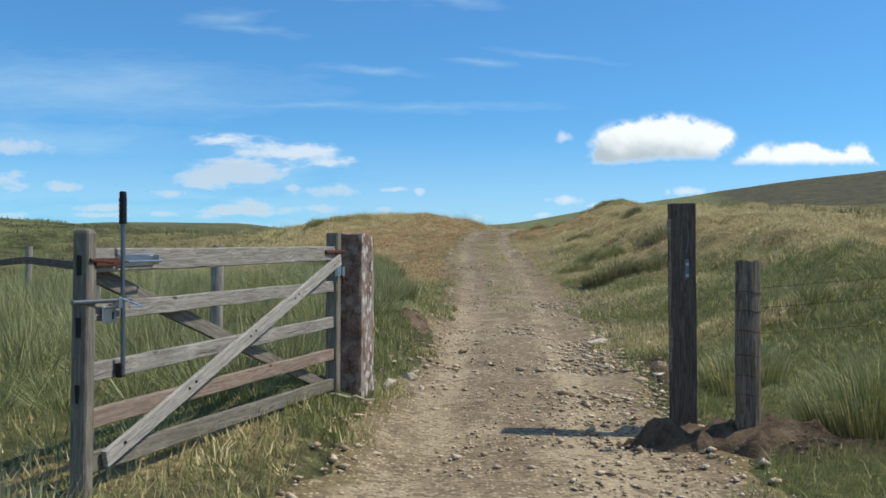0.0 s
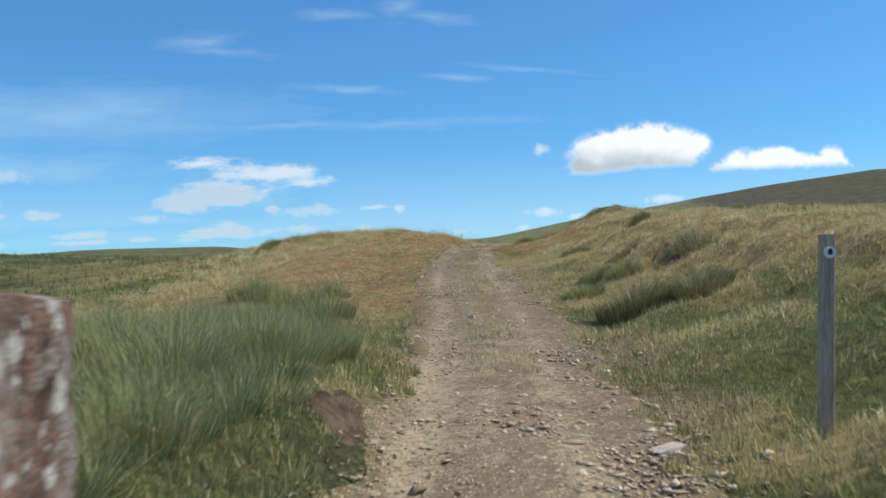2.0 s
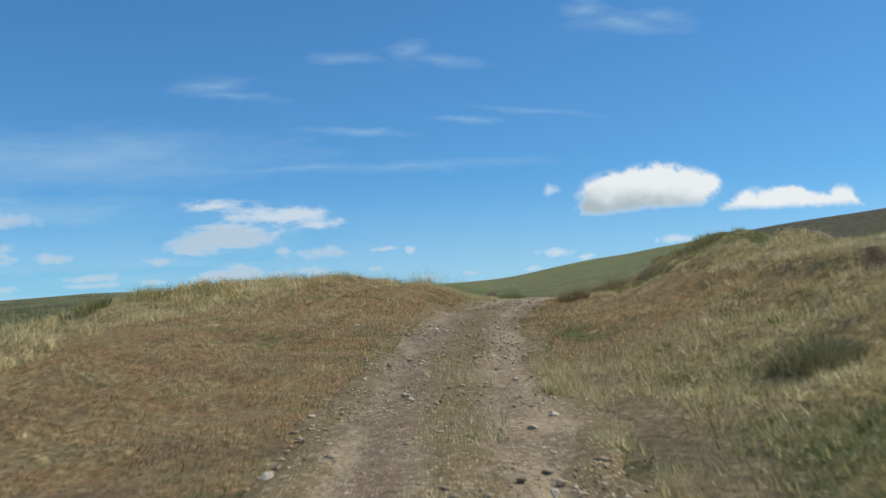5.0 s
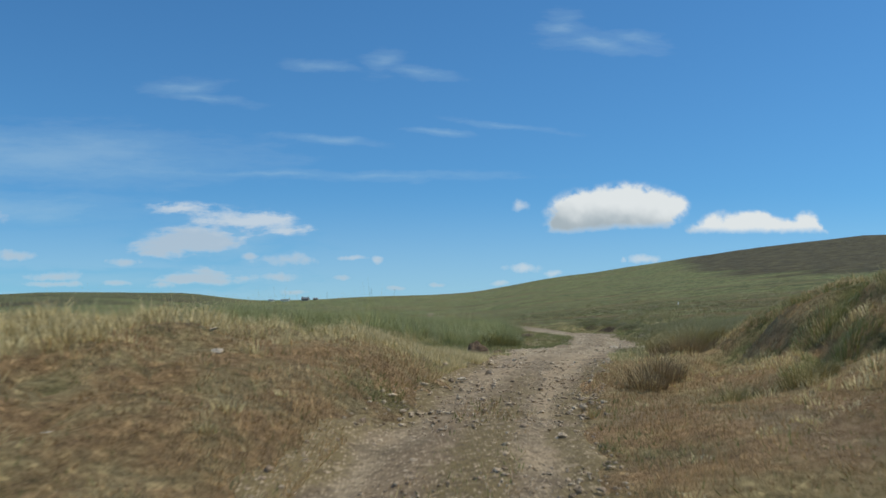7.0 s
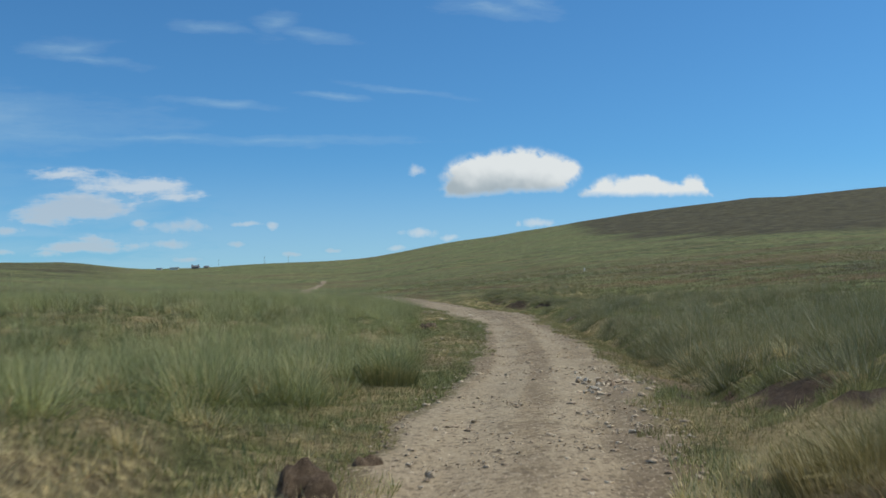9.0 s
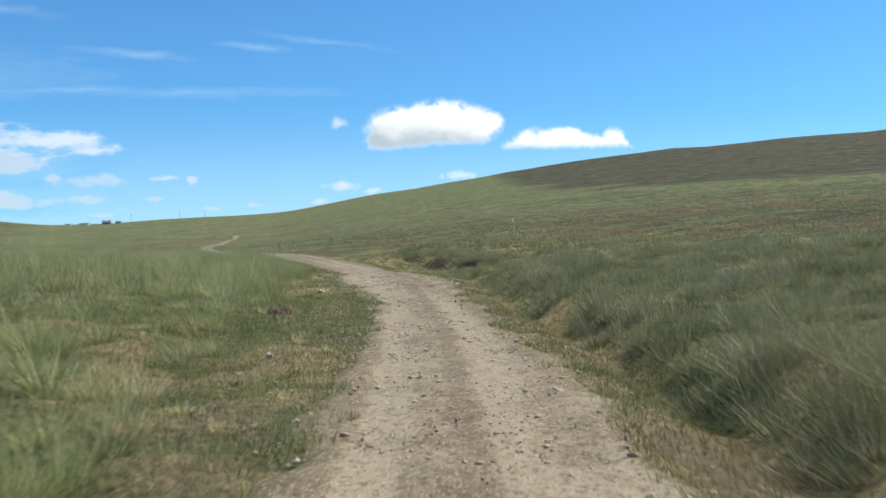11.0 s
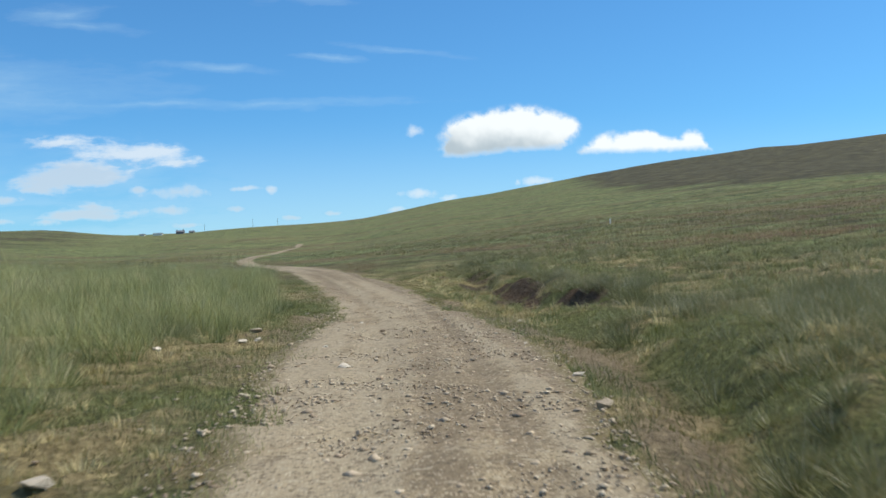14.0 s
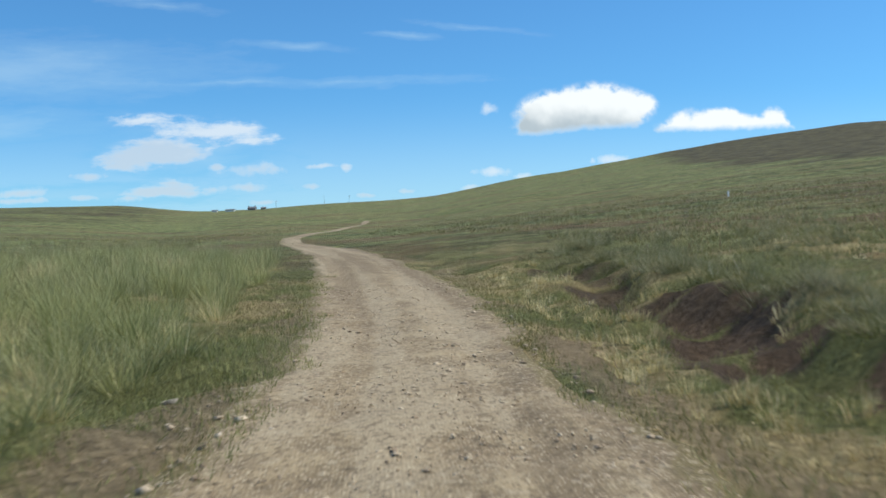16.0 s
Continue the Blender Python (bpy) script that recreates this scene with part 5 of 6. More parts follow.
for name, pick, mat, label in (("green_tussocks", dry < 0.50, GREEN, "tussocks of rough green moor grass"),
                               ("bleached_tussocks", dry >= 0.50, STRAW, "tussocks of bleached straw-coloured moor grass")):
    p = xy[pick]
    reach = smooth(beyond[pick], 0.2, 3.0)
    if mat is STRAW:
        p, reach = np.concatenate([p, ditch]), np.concatenate([reach, np.full(len(ditch), 0.8)])
    size = rng.uniform(0.10, 0.24, len(p)) * (0.7 + 0.6 * reach)
    base, tall, wide, yaw, lean, tone = tufts(p[:, 0], p[:, 1], 36, size * 0.7, 0.15, 0.38, 0.009, 1.15, (-0.12, 0.02))
    laid = (p[:, 1] > 13) & (p[:, 1] < 58) & (p[:, 0] > along(p[:, 1], TRACK_X))
    tall = tall * np.repeat((0.55 + 0.6 * reach) * np.where(laid, 0.62, 1.0), 36)
    lean = np.clip(lean + np.repeat(np.where(laid, 0.14, 0.0), 36), 0, 0.95)
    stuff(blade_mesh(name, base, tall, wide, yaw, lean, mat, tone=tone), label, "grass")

# rush beds
parts = []
for y0, y1, n, sides in ((1.5, 26, 2000, (-1, 1)), (48, 82, 2600, (-1,)), (56, 110, 3500, (1,)), (78, 150, 4300, (-1,)), (104, 140, 1300, (1,))):
    for sign in sides:
        x, y, u = scatter(n, y0, y1, sign * 1.5, sign * (26.0 if y1 == 150 else 15.0), 1.35)
        keep = ~bare(x, y) & (rng.uniform(0, 1, n) < rushy(x, y))
        parts.append(np.stack([x[keep], y[keep]], 1))
by = rng.uniform(106, 131, 130)
parts.append(np.stack([19.70 + 0.02 * (by - 118) + 0.30 * np.sin(by * 0.8) + rng.normal(0, 0.30, 130), by], 1))
xy = np.concatenate(parts)
u = xy[:, 0] - along(xy[:, 1], TRACK_X)
sedge = (u > 0) & (xy[:, 1] > 54)
bright = (u < 0) & (xy[:, 1] > 50) & (rng.uniform(0, 1, len(xy)) < 0.45 + 0.05 * smooth(xy[:, 1], 70, 90) + 0.5 * rumple(xy[:, 0], xy[:, 1], 3.0, 74) + 0.8 * smooth(xy[:, 1], 80, 88) * rumple(xy[:, 0], xy[:, 1], 1.3, 78))
pale = (rng.uniform(0, 1, len(xy)) < 0.13 + 0.22 * rumple(xy[:, 0], xy[:, 1], 2.2, 76) + 0.20 * smooth(xy[:, 1], 70, 75) * (1 - smooth(xy[:, 1], 84, 90))) & ~sedge & (xy[:, 1] > 50)
for name, pick, mat, lo, hi, label, wind in (
        ("rushes", ~sedge & ~bright & ~pale, RUSH, 0.42, 0.80, "tall dark green rushes on wet ground", (-0.10, 0.0)),
        ("sedge", sedge, SEDGE, 0.34, 0.74, "tall grey-green rushes leaning in the wind", (-0.30, -0.10)),
        ("pale_grass", pale, STRAW, 0.34, 0.62, "tall pale seeding grass among the rushes", (-0.15, 0.0)),
        ("tall_grass", bright & ~pale, MEADOW, 0.55, 1.02, "tall bright green grass beyond the verge", (-0.12, 0.0))):
    p = xy[pick]
    size = rng.uniform(0.07, 0.30, len(p))
    base, tall, wide, yaw, lean, tone = tufts(p[:, 0], p[:, 1], 120, size * 1.1, lo, hi, 0.0085, 0.95, wind)
    crown = hummock(p[:, 0] + 7, p[:, 1])
    lush = (p[:, 0] < along(p[:, 1], TRACK_X)) * smooth(p[:, 1], 84, 93)
    # low clumps toned darker, high ones lighter: shade of the gaps put into colour
    tone = tone + np.repeat((0.30 + 0.25 * lush) * smooth(p[:, 1], 54, 58) * (crown - 0.45), 120)
    tall = tall * np.repeat((0.55 + 2.0 * size) * (1 + 0.32 * lush) * (0.66 + (0.50 + 0.12 * lush) * crown) * (1 - 0.4 * (smooth(p[:, 1], 48, 50) - smooth(p[:, 1], 54, 59))), 120)
    tall = tall * np.repeat(1 + 0.40 * smooth(p[:, 1], 58, 62) * (1 - smooth(p[:, 1], 72, 80)), 120) if mat is SEDGE else tall
    seedy = rng.uniform(0, 1, len(tone)) < (0.15 if mat is SEDGE else 0.09)
    tone = np.where(seedy, 1.1, np.clip(tone, 0, 1) * 0.85)
    tall = np.where(seedy, tall * 1.12, tall)
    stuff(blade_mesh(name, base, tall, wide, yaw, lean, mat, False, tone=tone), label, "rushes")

# rough grass of the open moor, farther off
n = 30000
r, a = 12 + 190 * rng.uniform(0, 1, n) ** 1.7, rng.uniform(0, math.tau, n)
x, y = along(rng.uniform(0, 140, n), TRACK_X), rng.uniform(0, 140, n)
x, y = x + np.cos(a) * r, y + np.abs(np.sin(a)) * r
u = np.abs(x - along(y, TRACK_X))
keep = (u > 8.5) & (rumple(x * 0.5, y, 4.0, 98, 2) > -0.55)
x, y = x[keep], y[keep]
away = np.hypot(x - 5, y - 60)
climb = np.degrees(np.arctan((land(x, y) - 6) / np.maximum(away, 60)))
russet = np.exp(-((climb - 2.5) / 0.6) ** 2) * (rumple(x * 0.35, y, 9.0, 97) > 0.05) * (x > 14)
own = 0.40 + 0.42 * russet_band(x, y) * (rumple(x * 0.5, y, 2.5, 99) > -0.3) + 0.34 * rumple(x * 0.4, y, 11.0, 95, 2) + 0.30 * rumple(x * 0.6, y, 3.0, 96, 2) - 0.20 * ((y < 62) & (x < 0)) + 0.32 * russet + rng.normal(0, 0.20, len(x))
lush = (x < along(y, TRACK_X)) & (y > 76)
girth = rng.uniform(0.12, 0.36, len(x))
i = np.repeat(np.arange(len(x)), 14)
m = len(i)
vx, vy = rng.normal(0, 1, m), rng.normal(0, 1, m)
bx, by = x[i] + vx * girth[i], y[i] + vy * girth[i]
base = np.stack([bx, by, land(bx, by) - 0.04], 1)
tall = rng.uniform(0.16, 0.36, m) * np.where(lush, 1.6, 1.0)[i] * (0.6 + 1.6 * girth[i])
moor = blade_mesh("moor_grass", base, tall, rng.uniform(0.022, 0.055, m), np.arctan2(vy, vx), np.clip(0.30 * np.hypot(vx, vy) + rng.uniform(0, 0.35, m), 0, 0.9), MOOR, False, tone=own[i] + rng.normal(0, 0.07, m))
stuff(moor, "rough tussocky grass over the open moor", "grass")


# ---- clumps that stand out ----
def clump(name, x, y, radius, tall, count, material, label, splay=1.15, wind=(-0.05, 0.0), wide=0.0058):
    count = int(count * 2.2)
    base, height, width, yaw, lean, tone = tufts(np.array([x]), np.array([y]), count, np.array([radius]), tall * 0.6, tall, wide, splay, wind)
    height = height * tall / height.max()
    ob = root(name, x, y)
    local = base - np.array(ob.matrix_basis.translation)
    shade = rng.uniform(0.15, 0.85, len(base))
    dead = rng.uniform(0, 1, len(base)) < 0.15
    for what, k, mat in (("foliage", ~dead, material), ("dead_growth", dead, STRAW)):
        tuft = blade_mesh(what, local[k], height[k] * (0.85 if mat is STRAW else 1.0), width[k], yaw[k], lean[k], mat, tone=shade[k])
        tuft.parent = ob
        tagged(tuft, "bleached dead stems" if mat is STRAW else "upright growing stems", kind="stuff")
    tagged(ob, label, "rush clump", "clumps beside the track")


for x, y, r, t, c, mat, label in (
        (3.70, 21.7, 0.60, 0.78, 1500, SEDGE, "big blue-green clump of rushes beside the stony track"),
        (4.60, 21.3, 0.50, 0.60, 900, SEDGE, "blue-green clump of rushes beside a bigger one"),
        (6.70, 35.6, 0.46, 0.40, 1000, SEDGE, "dark green rounded clump of rushes high on the bank"),
        (4.88, 35.4, 0.42, 0.36, 700, SEDGE, "dark green clump of rushes on the bank"),
        (4.15, 27.9, 0.36, 0.44, 700, RUSH, "green clump of rushes on the bleached bank"),
        (4.55, 26.9, 0.40, 0.42, 650, RUSH, "green clump of rushes on the bleached bank"),
        (6.20, 27.0, 0.55, 0.46, 800, SEDGE, "dark green clump of rushes on the bleached bank"),
        (3.42, 25.4, 0.40, 0.44, 620, RUSH, "green clump of rushes at the foot of the bank"),
        (5.4, 30.7, 0.42, 0.20, 420, BROWN, "low brown tuft of withered heather on the bank"),
        (6.0, 31.4, 0.46, 0.22, 420, BROWN, "low brown tuft of withered heather on the bank"),
        (6.6, 30.6, 0.40, 0.20, 360, BROWN, "low brown tuft of withered heather on the bank"),
        (5.35, 26.0, 0.42, 0.18, 360, BROWN, "low brown tuft of withered heather on the bank"),
        (5.6, 24.7, 0.46, 0.20, 380, BROWN, "low brown tuft of withered heather on the bank"),
        (3.25, 7.4, 0.55, 0.80, 900, RUSH, "tall pale green clump of rushes beside the fence post"),
        (2.9, 9.6, 0.40, 0.60, 420, RUSH, "green clump of rushes behind the gatepost"),
        (-1.9, 14.6, 0.60, 0.85, 560, RUSH, "tall green clump of rushes beside the worn bank"),
        (-2.9, 16.6, 0.60, 0.95, 800, RUSH, "tall green clump of rushes beside the worn bank"),
        (-1.6, 16.4, 0.45, 0.80, 560, RUSH, "green clump of rushes beside the worn bank"),
        (-1.9, 19.0, 0.45, 0.66, 440, RUSH, "green clump of rushes at the edge of brown turf"),
        (-3.8, 18.8, 0.55, 0.72, 520, RUSH, "tall green clump of rushes in the field"),
        (-1.55, 12.3, 0.50, 0.75, 420, RUSH, "green clump of rushes beyond the stone gatepost"),
        (-2.3, 22.6, 0.45, 0.65, 520, RUSH, "green clump of rushes on bare brown turf"),
        (-3.0, 21.6, 0.50, 0.70, 600, RUSH, "tall green clump of rushes at the edge of the field"),
        (-2.2, 25.6, 0.55, 0.78, 620, RUSH, "green clump of rushes on bare brown turf"),
        (-0.90, 17.4, 0.40, 0.62, 560, RUSH, "green clump of rushes beside the stony track"),
        (-1.40, 23.5, 0.45, 0.64, 620, RUSH, "green clump of rushes on bare brown turf"),
        (-2.6, 17.9, 0.60, 0.92, 900, RUSH, "tall green clump of rushes in the field"),
        (-1.75, 27.8, 0.42, 0.60, 480, RUSH, "green clump of rushes on bare brown turf"),
        (-3.1, 26.2, 0.55, 0.80, 620, RUSH, "tall green clump of rushes at the edge of the field"),
        (-6.3, 48.9, 0.38, 0.52, 480, RUSH, "green clump of rushes on the crest"),
        (-5.2, 49.5, 0.5, 0.44, 400, RUSH, "green clump of rushes on the crest"),
        (-4.1, 50.0, 0.5, 0.42, 400, RUSH, "green clump of rushes on the crest"),
        (-8.1, 49.0, 0.45, 0.42, 320, RUSH, "small green clump of rushes on the crest"),
        (5.00, 51.3, 0.32, 0.52, 420, BROWN, "reddish-brown withered tussock at the track's edge"),
        (4.72, 50.7, 0.22, 0.36, 260, BROWN, "small reddish-brown withered tussock at the track's edge"),
        (5.25, 49.3, 0.30, 0.40, 380, DULL, "bleached brown tussock beside the track"),
        (5.85, 48.9, 0.30, 0.36, 320, DULL, "bleached brown tussock beside the track"),
        (6.60, 55.7, 0.50, 0.62, 800, BROWN, "grey-brown clump of withered rushes at the bend"),
        (6.95, 56.7, 0.62, 0.92, 1300, DULL, "big olive-brown clump of rushes at the bend"),
        (7.75, 57.2, 0.60, 0.80, 1000, SEDGE, "grey-green clump of rushes at the bend"),
        (7.4, 51.9, 0.45, 0.34, 420, GREEN, "low green tuft of grass on the mound"),
        (7.0, 50.6, 0.45, 0.32, 420, GREEN, "low green tuft of grass on the mound"),
        (6.6, 52.6, 0.42, 0.34, 400, GREEN, "low green tuft of grass at the foot of the mound"),
        (7.7, 49.8, 0.45, 0.34, 420, MOOR, "low olive tuft of grass on the mound"),
        (7.9, 53.4, 0.45, 0.36, 420, MOOR, "low olive tuft of grass on the mound"),
        (8.3, 51.2, 0.50, 0.34, 420, MOOR, "low olive tuft of grass on top of the mound"),
        (6.3, 49.6, 0.40, 0.28, 360, GREEN, "low green tuft of grass at the foot of the mound"),
        (8.3, 57.3, 0.60, 0.65, 700, SEDGE, "grey-green clump of rushes at the bend"),
        (4.55, 65.6, 0.42, 0.85, 800, RUSH, "dark green clump of rushes on the inside of the bend")):
    clump("rush_clump", x, y, r, t, c, mat, label)


# ---- stones ----
def pebble_mesh(name, seed, flat=0.6, points=13):
    """A broken stone: a small hull with uneven corners."""
    r = random.Random(seed)
    bm = bmesh.new()
    for _ in range(points):
        a, b = r.uniform(0, math.tau), math.acos(r.uniform(-1, 1))
        k = r.uniform(0.8, 1.05)
        bm.verts.new((k * math.sin(b) * math.cos(a), k * 0.75 * math.sin(b) * math.sin(a), k * flat * math.cos(b)))
    hull = bmesh.ops.convex_hull(bm, input=bm.verts)
    bmesh.ops.delete(bm, geom=[v for v in bm.verts if not v.link_faces], context="VERTS")
    bmesh.ops.recalc_face_normals(bm, faces=bm.faces)
    me = bpy.data.meshes.new(name)
    bm.to_mesh(me)
    bm.free()
    me.materials.append(STONE)
    return me


PEBBLES = [pebble_mesh("stone", 100 + i, 0.45 + 0.05 * (i % 6)) for i in range(12)]

PALE_STONE = stone_material("pale_stone", (0.50, 0.425, 0.320), (0.80, 0.71, 0.565))
PALE_PEBBLES = []
for i in range(12):
    pale = pebble_mesh("stone", 300 + i, 0.42 + 0.04 * (i % 5), 14)
    pale.materials[0] = PALE_STONE
    PALE_PEBBLES.append(pale)

# loose chippings, too many to count
n = 36000
y = np.concatenate([rng.uniform(3, 62, n * 6 // 10), rng.uniform(62, 130, n * 4 // 10)])
side = rng.choice([-1.0, 1.0], n)
t = rng.beta(1.25, 1.15, n)
u = side * t * (along(y, TRACK_W) + 0.08)
heap = rng.uniform(0, 1, n) < 0.025
y = np.where(heap, rng.normal(64.3, 1.0, n), y)
u = np.where(heap, rng.normal(0.85, 0.34, n), u)
spill = rng.uniform(0, 1, n) < 0.09
y = np.where(spill, rng.normal(13.5, 3.6, n), y)
u = np.where(spill, rng.normal(0.75, 0.38, n), u)
rubble = rng.uniform(0, 1, n) < 0.17
y = np.where(rubble, rng.normal(100.0, 5.5, n), y)
u = np.where(rubble, rng.uniform(-2.3, 1.7, n), u)
strewn = rng.uniform(0, 1, n) < 0.005
y = np.where(strewn, rng.uniform(72, 116, n), y)
u = np.where(strewn, -along(y, TRACK_W) - rng.uniform(0, 1, n) ** 1.6 * 1.7, u)
x = along(y, TRACK_X) + u
size = rng.uniform(0.007, 0.025, n) * (1 + 1.1 * (rng.uniform(0, 1, n) > 0.90)) * np.where(spill, 1.35, 1.0) * np.where(strewn, 1.7, 1.0) * np.where(rubble, 1.1, 1.0) * np.where(heap, 1.5, 1.0)
z = land(x, y) + 0.005 - 0.035 * np.exp(-((np.abs(u) - 0.72) / 0.26) ** 2)
octa = np.array([[1, 0, 0], [-1, 0, 0], [0, 1, 0], [0, -1, 0], [0, 0, 1], [0, 0, -1]], float)
faces = np.array([[0, 2, 4], [2, 1, 4], [1, 3, 4], [3, 0, 4], [2, 0, 5], [1, 2, 5], [3, 1, 5], [0, 3, 5]])
k = octa[None] * rng.uniform(0.55, 1.25, (n, 6, 1)) + rng.normal(0, 0.22, (n, 6, 3))
k[:, :, 2] *= 0.45
co = (k * size[:, None, None] + np.stack([x, y, z + size * 0.18 + 0.010], 1)[:, None]).reshape(-1, 3)
tri = (np.arange(n)[:, None, None] * 6 + faces[None]).reshape(-1, 3)
me = bpy.data.meshes.new("chippings")
me.vertices.add(len(co))
me.vertices.foreach_set("co", co.astype(np.float32).ravel())
me.loops.add(tri.size)
me.loops.foreach_set("vertex_index", tri.ravel().astype(np.int32))
me.polygons.add(len(tri))
me.polygons.foreach_set("loop_start", np.arange(0, tri.size, 3, dtype=np.int32))
me.update(calc_edges=True)
me.materials.append(STONE)
chips = new("chippings", me)
chips.parent = track
tagged(chips, "loose broken chippings over the track", kind="stuff")

# stones of the track that can be told apart
pick = random.Random(11)
for i in range(300):
    y = pick.choice((pick.uniform(8, 40), pick.uniform(38, 62), pick.uniform(62, 112)))
    side = pick.choice((-1, 1))
    u = side * pick.uniform(0.15, 1.0) ** 0.7 * (float(along(y, TRACK_W)) + 0.05)
    heaped = i < 60
    if heaped:
        y, u = pick.gauss(64.2, 0.95), pick.gauss(0.90, 0.32)
    x = float(along(y, TRACK_X)) + u
    s = pick.uniform(0.026, 0.060) * (1.6 if pick.random() > 0.92 else 1) * (1.1 if heaped else 1)
    ob = new("stone", (PALE_PEBBLES if i % 3 == 0 else PEBBLES)[i % 12])
    ob.parent = track
    ob.matrix_basis = pose(x, y, track_z(x, y) - s * 0.16 + (pick.uniform(0, 0.03) if heaped else 0), pick.uniform(-20, 20), pick.uniform(-20, 20), pick.uniform(0, 360)) @ Matrix.Diagonal((s, s, s, 1))

for i, (x, y, s, label) in enumerate((
        (1.11, 23.0, 0.12, "upright brown stone in the middle of the track"), (2.06, 13.2, 0.15, "flat pale stone at the edge of the track"),
        (2.25, 10.2, 0.13, "flat pale stone in dug earth"), (2.45, 11.2, 0.12, "grey stone at the edge of the track"), (-0.35, 9.9, 0.12, "pale stone at the edge of the track"),
        (-0.50, 9.1, 0.13, "pale stone near the gatepost"), (-0.15, 17.2, 0.09, "grey stone on the bank"), (9.70, 95.4, 0.18, "white stone lying on the grass verge"),
        (14.5, 97.4, 0.14, "dark stone at the edge of the track"), (16.5, 109.9, 0.16, "pale stone on the grass verge"), (-0.29, 10.34, 0.05, "white stone at the edge of the track"), (-0.20, 10.22, 0.04, "white stone at the edge of the track"), (-0.33, 10.18, 0.045, "white stone at the edge of the track"), (-0.49, 9.30, 0.09, "flat pale stone near the gatepost"),
        (9.1, 105.6, 0.15, "pale buff stone on the grass verge"), (10.68, 108.8, 0.17, "pale stone at the edge of the track"), (12.0, 104.8, 0.12, "pale stone at the edge of the track"),
        (9.93, 87.0, 0.15, "flat pale stone at the edge of the track"), (14.6, 92.4, 0.18, "flat pale stone on the grass verge"), (14.9, 99.7, 0.12, "pale stone at the edge of the track"),
        (10.55, 106.2, 0.13, "pale stone on the grass verge"), (10.80, 106.5, 0.10, "pale stone on the grass verge"), (10.70, 105.7, 0.08, "pale stone on the grass verge"), (12.15, 101.9, 0.16, "flat pale stone bedded in the track"), (11.75, 114.4, 0.12, "pale stone at the edge of the track"),
        (-0.07, 49.7, 0.07, "pale stone in bleached grass"), (-0.45, 46.0, 0.08, "pale flat stone in bleached grass"), (0.11, 48.9, 0.09, "pale stone in bleached grass"), (1.47, 43.8, 0.08, "pale stone in the track"), (2.54, 43.5, 0.09, "pale stone in the track"),
        (0.97, 44.0, 0.06, "pale stone at the edge of the track"), (-0.32, 44.0, 0.07, "pale stone in worn turf"), (0.10, 43.7, 0.08, "pale stone in worn turf"), (-0.65, 43.6, 0.06, "dark stone in worn turf"),
        (-0.41, 30.9, 0.08, "pale stone in worn turf"), (-1.34, 28.0, 0.07, "pale stone in worn turf"), (0.12, 28.4, 0.07, "pale stone at the edge of the track"), (1.60, 44.9, 0.06, "pale stone in the track"), (2.9, 45.3, 0.06, "pale stone at the edge of the track"), (2.64, 51.7, 0.10, "pale stone at the edge of the track"),
        (8.35, 62.5, 0.14, "dark stone beside the rubble"), (1.25, 17.25, 0.09, "pale stone in the track"), (2.33, 17.0, 0.10, "pale stone at the edge of the track"))):
    ob = new("stone", (PALE_PEBBLES if "pale" in label or "white" in label else PEBBLES)[(i * 5) % 12])
    turn = pick.uniform(0, 360)
    ob.matrix_basis = pose(x, y, float(land(x, y)) + s * (0.26 if i == 0 else 0.20), pick.uniform(-12, 12), pick.uniform(-12, 12), turn) @ Matrix.Diagonal((s, s * 0.85, s * (1.3 if i == 0 else 0.66), 1))
    tagged(ob, label, "stone", "stones beside the track")


# ---- clods of raw earth ----
def clods(name, spots, material, label):
    rows = []
    for cx, cy, sx, sy, count, size in spots:
        rows.append(np.column_stack([rng.normal(cx, sx, count), rng.normal(cy, sy, count), rng.uniform(0.4, 1.0, count) ** 2 * size]))
    p = np.concatenate(rows)
    n = len(p)
    k = octa[None] * rng.uniform(0.6, 1.2, (n, 6, 1)) + rng.normal(0, 0.2, (n, 6, 3))
    k[:, :, 2] *= 0.7
    co = (k * p[:, 2][:, None, None] + np.column_stack([p[:, 0], p[:, 1], land(p[:, 0], p[:, 1]) + p[:, 2] * 0.25])[:, None]).reshape(-1, 3)
    tri = (np.arange(n)[:, None, None] * 6 + faces[None]).reshape(-1, 3)
    me = bpy.data.meshes.new(name)
    me.from_pydata(co.tolist(), [], tri.tolist())
    me.materials.append(material)
    return tagged(new(name, me), label, "earth", kind="stuff")


EARTH = stone_material("raw_earth", (0.095, 0.064, 0.040), (0.20, 0.140, 0.088))


def earth_material(name, dark, light, crumb):
    m, g, b = surface(name, 0.95)
    at = g.node("ShaderNodeTexCoord").outputs["Object"]
    fine, mid = g.noise(at, 38.0, 6.0, 0.75), g.noise(at, 7.0, 5.0, 0.65)
    c = g.mix(g.step(mid, 0.32, 0.68), dark, light)
    c = g.mix(g.math("MULTIPLY", g.step(fine, 0.52, 0.68), 0.5), c, crumb)
    g.put(b.inputs["Base Color"], c)
    relief(g, b, g.math("ADD", fine, g.math("MULTIPLY", mid, 2.0)), 0.03, 1.0)
    return m


DUG = earth_material("dug_earth", (0.078, 0.054, 0.035), (0.200, 0.145, 0.095), (0.30, 0.220, 0.145))
SANDY = earth_material("sandy_earth", (0.20, 0.150, 0.098), (0.40, 0.315, 0.215), (0.50, 0.41, 0.30))


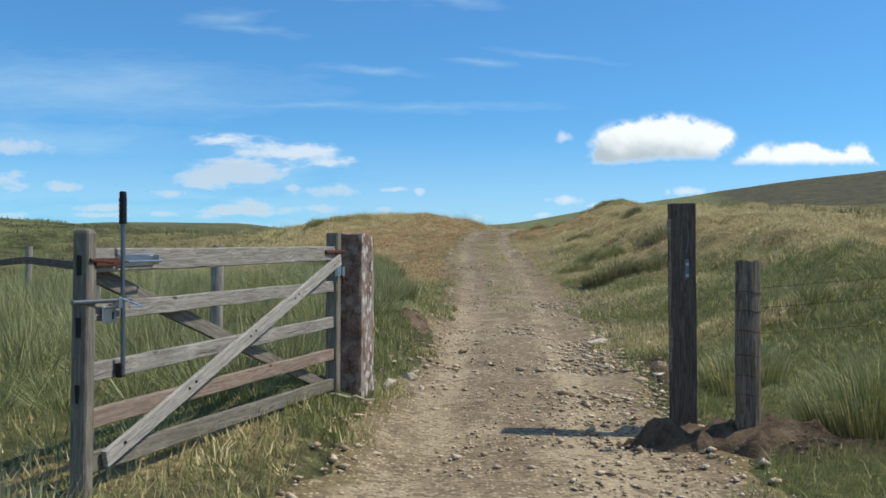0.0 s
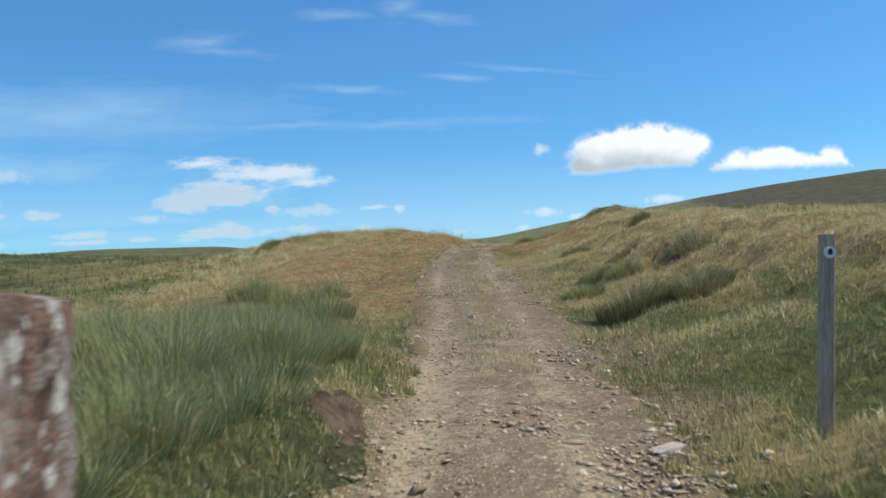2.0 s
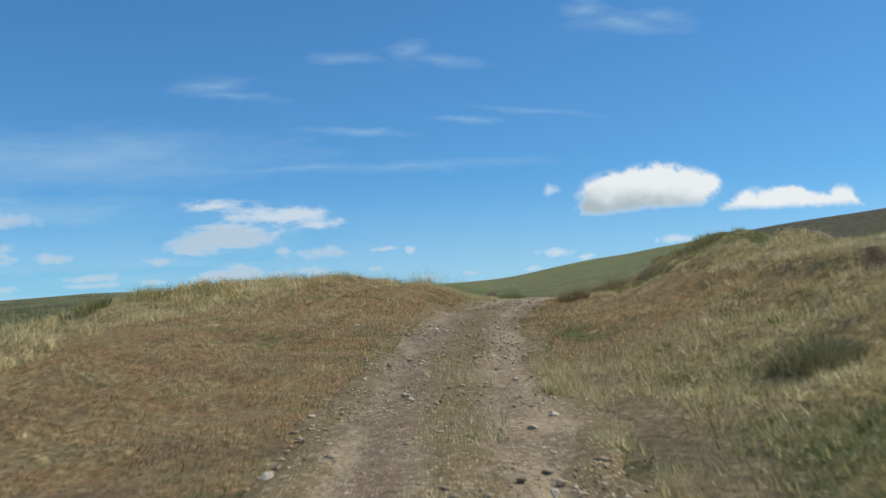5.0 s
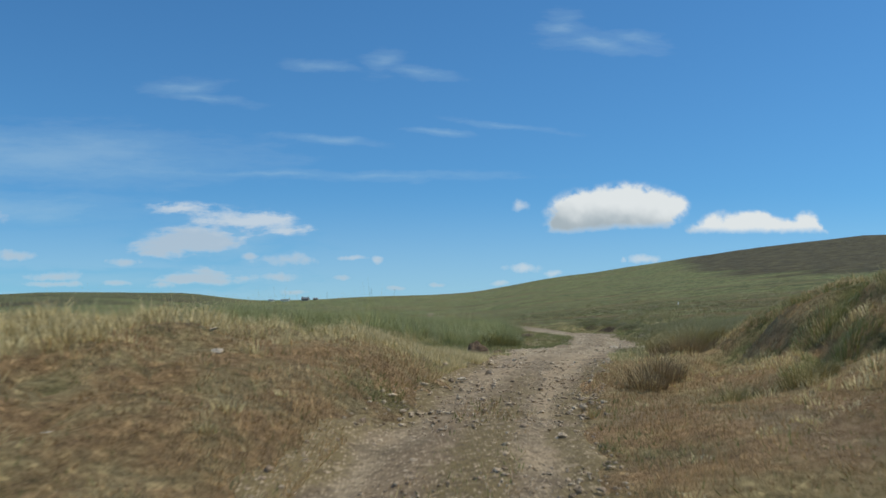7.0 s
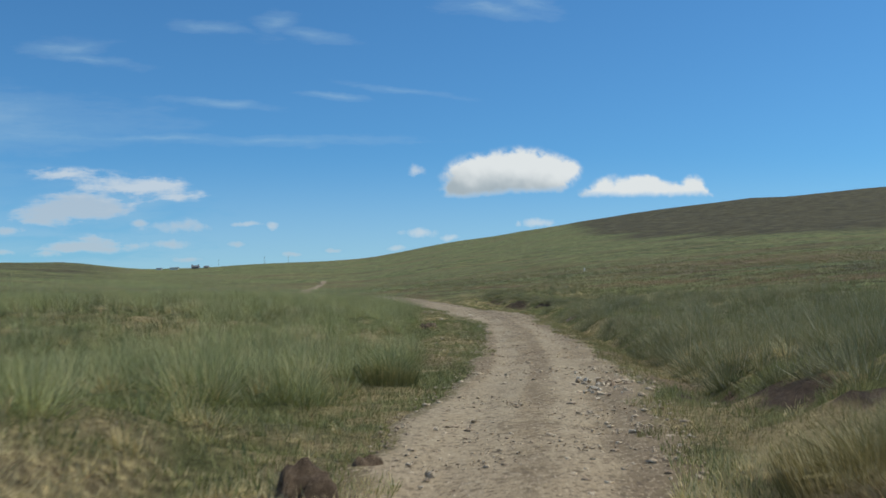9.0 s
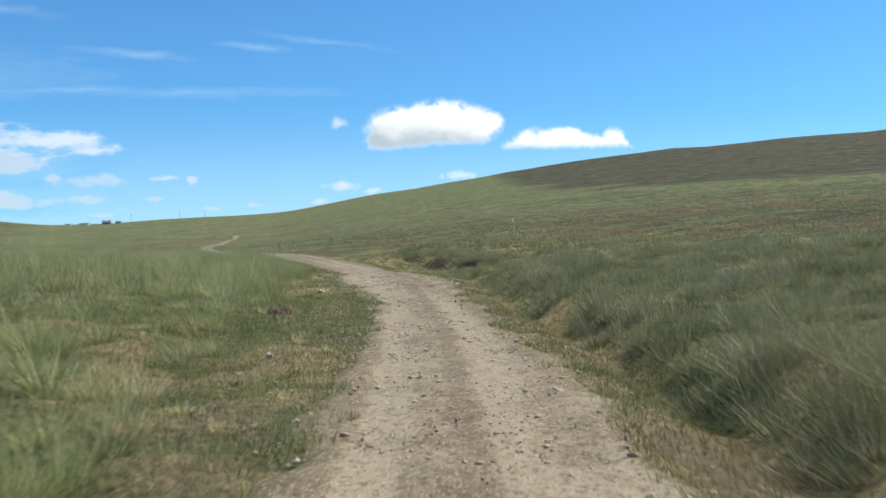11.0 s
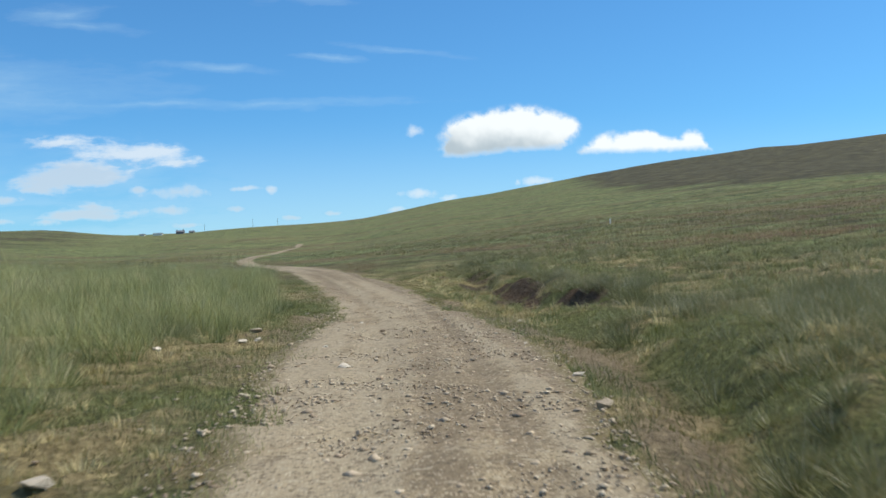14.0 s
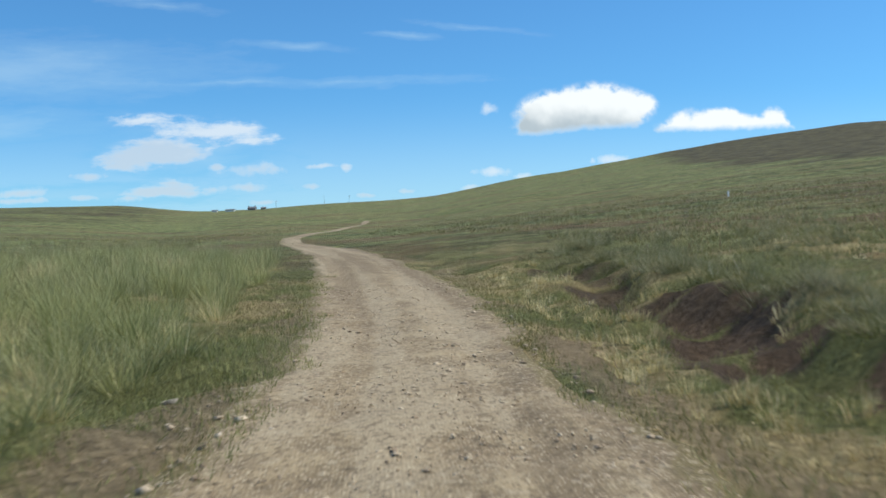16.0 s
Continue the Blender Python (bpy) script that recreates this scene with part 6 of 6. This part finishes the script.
def heap(cx, cy, rx, ry, tall, label, seed, core=0.35):
    """A low heap of crumbled earth, lumpy and ragged at the rim."""
    X, Y = np.meshgrid(np.linspace(cx - rx * 1.3, cx + rx * 1.3, int(rx * 64)), np.linspace(cy - ry * 1.3, cy + ry * 1.3, int(ry * 64)))
    d = np.hypot((X - cx) / rx, (Y - cy) / ry) + 0.28 * rumple(X, Y, 0.35, seed, 3)
    k = 1 - smooth(d, core, 1.05)
    Z = land(X, Y) + tall * k * (0.65 + 0.55 * np.abs(rumple(X, Y, 0.22, seed + 1, 3))) + 0.05 * k * np.abs(rumple(X, Y, 0.09, seed + 2, 3)) - 0.09 * (1 - k)
    ob = sheet("earth_heap", X, Y, Z)
    ob.data.materials.append(DUG)
    return tagged(ob, label, "earth", kind="stuff")


heap(2.05, 7.02, 0.85, 0.42, 0.13, "heap of freshly dug brown earth round the gateposts", 130)
heap(-0.42, 13.9, 0.34, 1.25, 0.04, "slumped bank of raw brown earth beside the track", 140)
heap(7.88, 86.3, 0.42, 0.38, 0.15, "dark lump of peaty earth in the grass", 160, 0.6)
heap(3.25, 57.35, 0.24, 0.24, 0.19, "dark round lump of peaty earth at the bend", 165, 0.72)
heap(3.76, 58.55, 0.19, 0.16, 0.05, "small dark clod of peaty earth at the bend", 166, 0.6)
scrape = heap(14.62, 92.3, 0.42, 1.5, 0.02, "scraped bank of pale sandy earth beside the track", 170)
scrape.data.materials[0] = SANDY
heap(2.32, 10.2, 0.22, 0.75, 0.05, "raw brown earth at the edge of the track", 150)

clods("earth_clods", ((1.75, 7.10, 0.45, 0.22, 90, 0.032), (2.45, 6.9, 0.45, 0.26, 90, 0.036), (1.3, 6.95, 0.4, 0.16, 60, 0.028), (2.25, 10.4, 0.25, 0.8, 120, 0.030), (-0.45, 13.0, 0.22, 0.9, 60, 0.028), (1.15, 22.5, 0.22, 0.25, 60, 0.030), (0.55, 43.4, 0.35, 0.9, 70, 0.030)),
      EARTH, "crumbs of freshly dug brown earth round the posts")
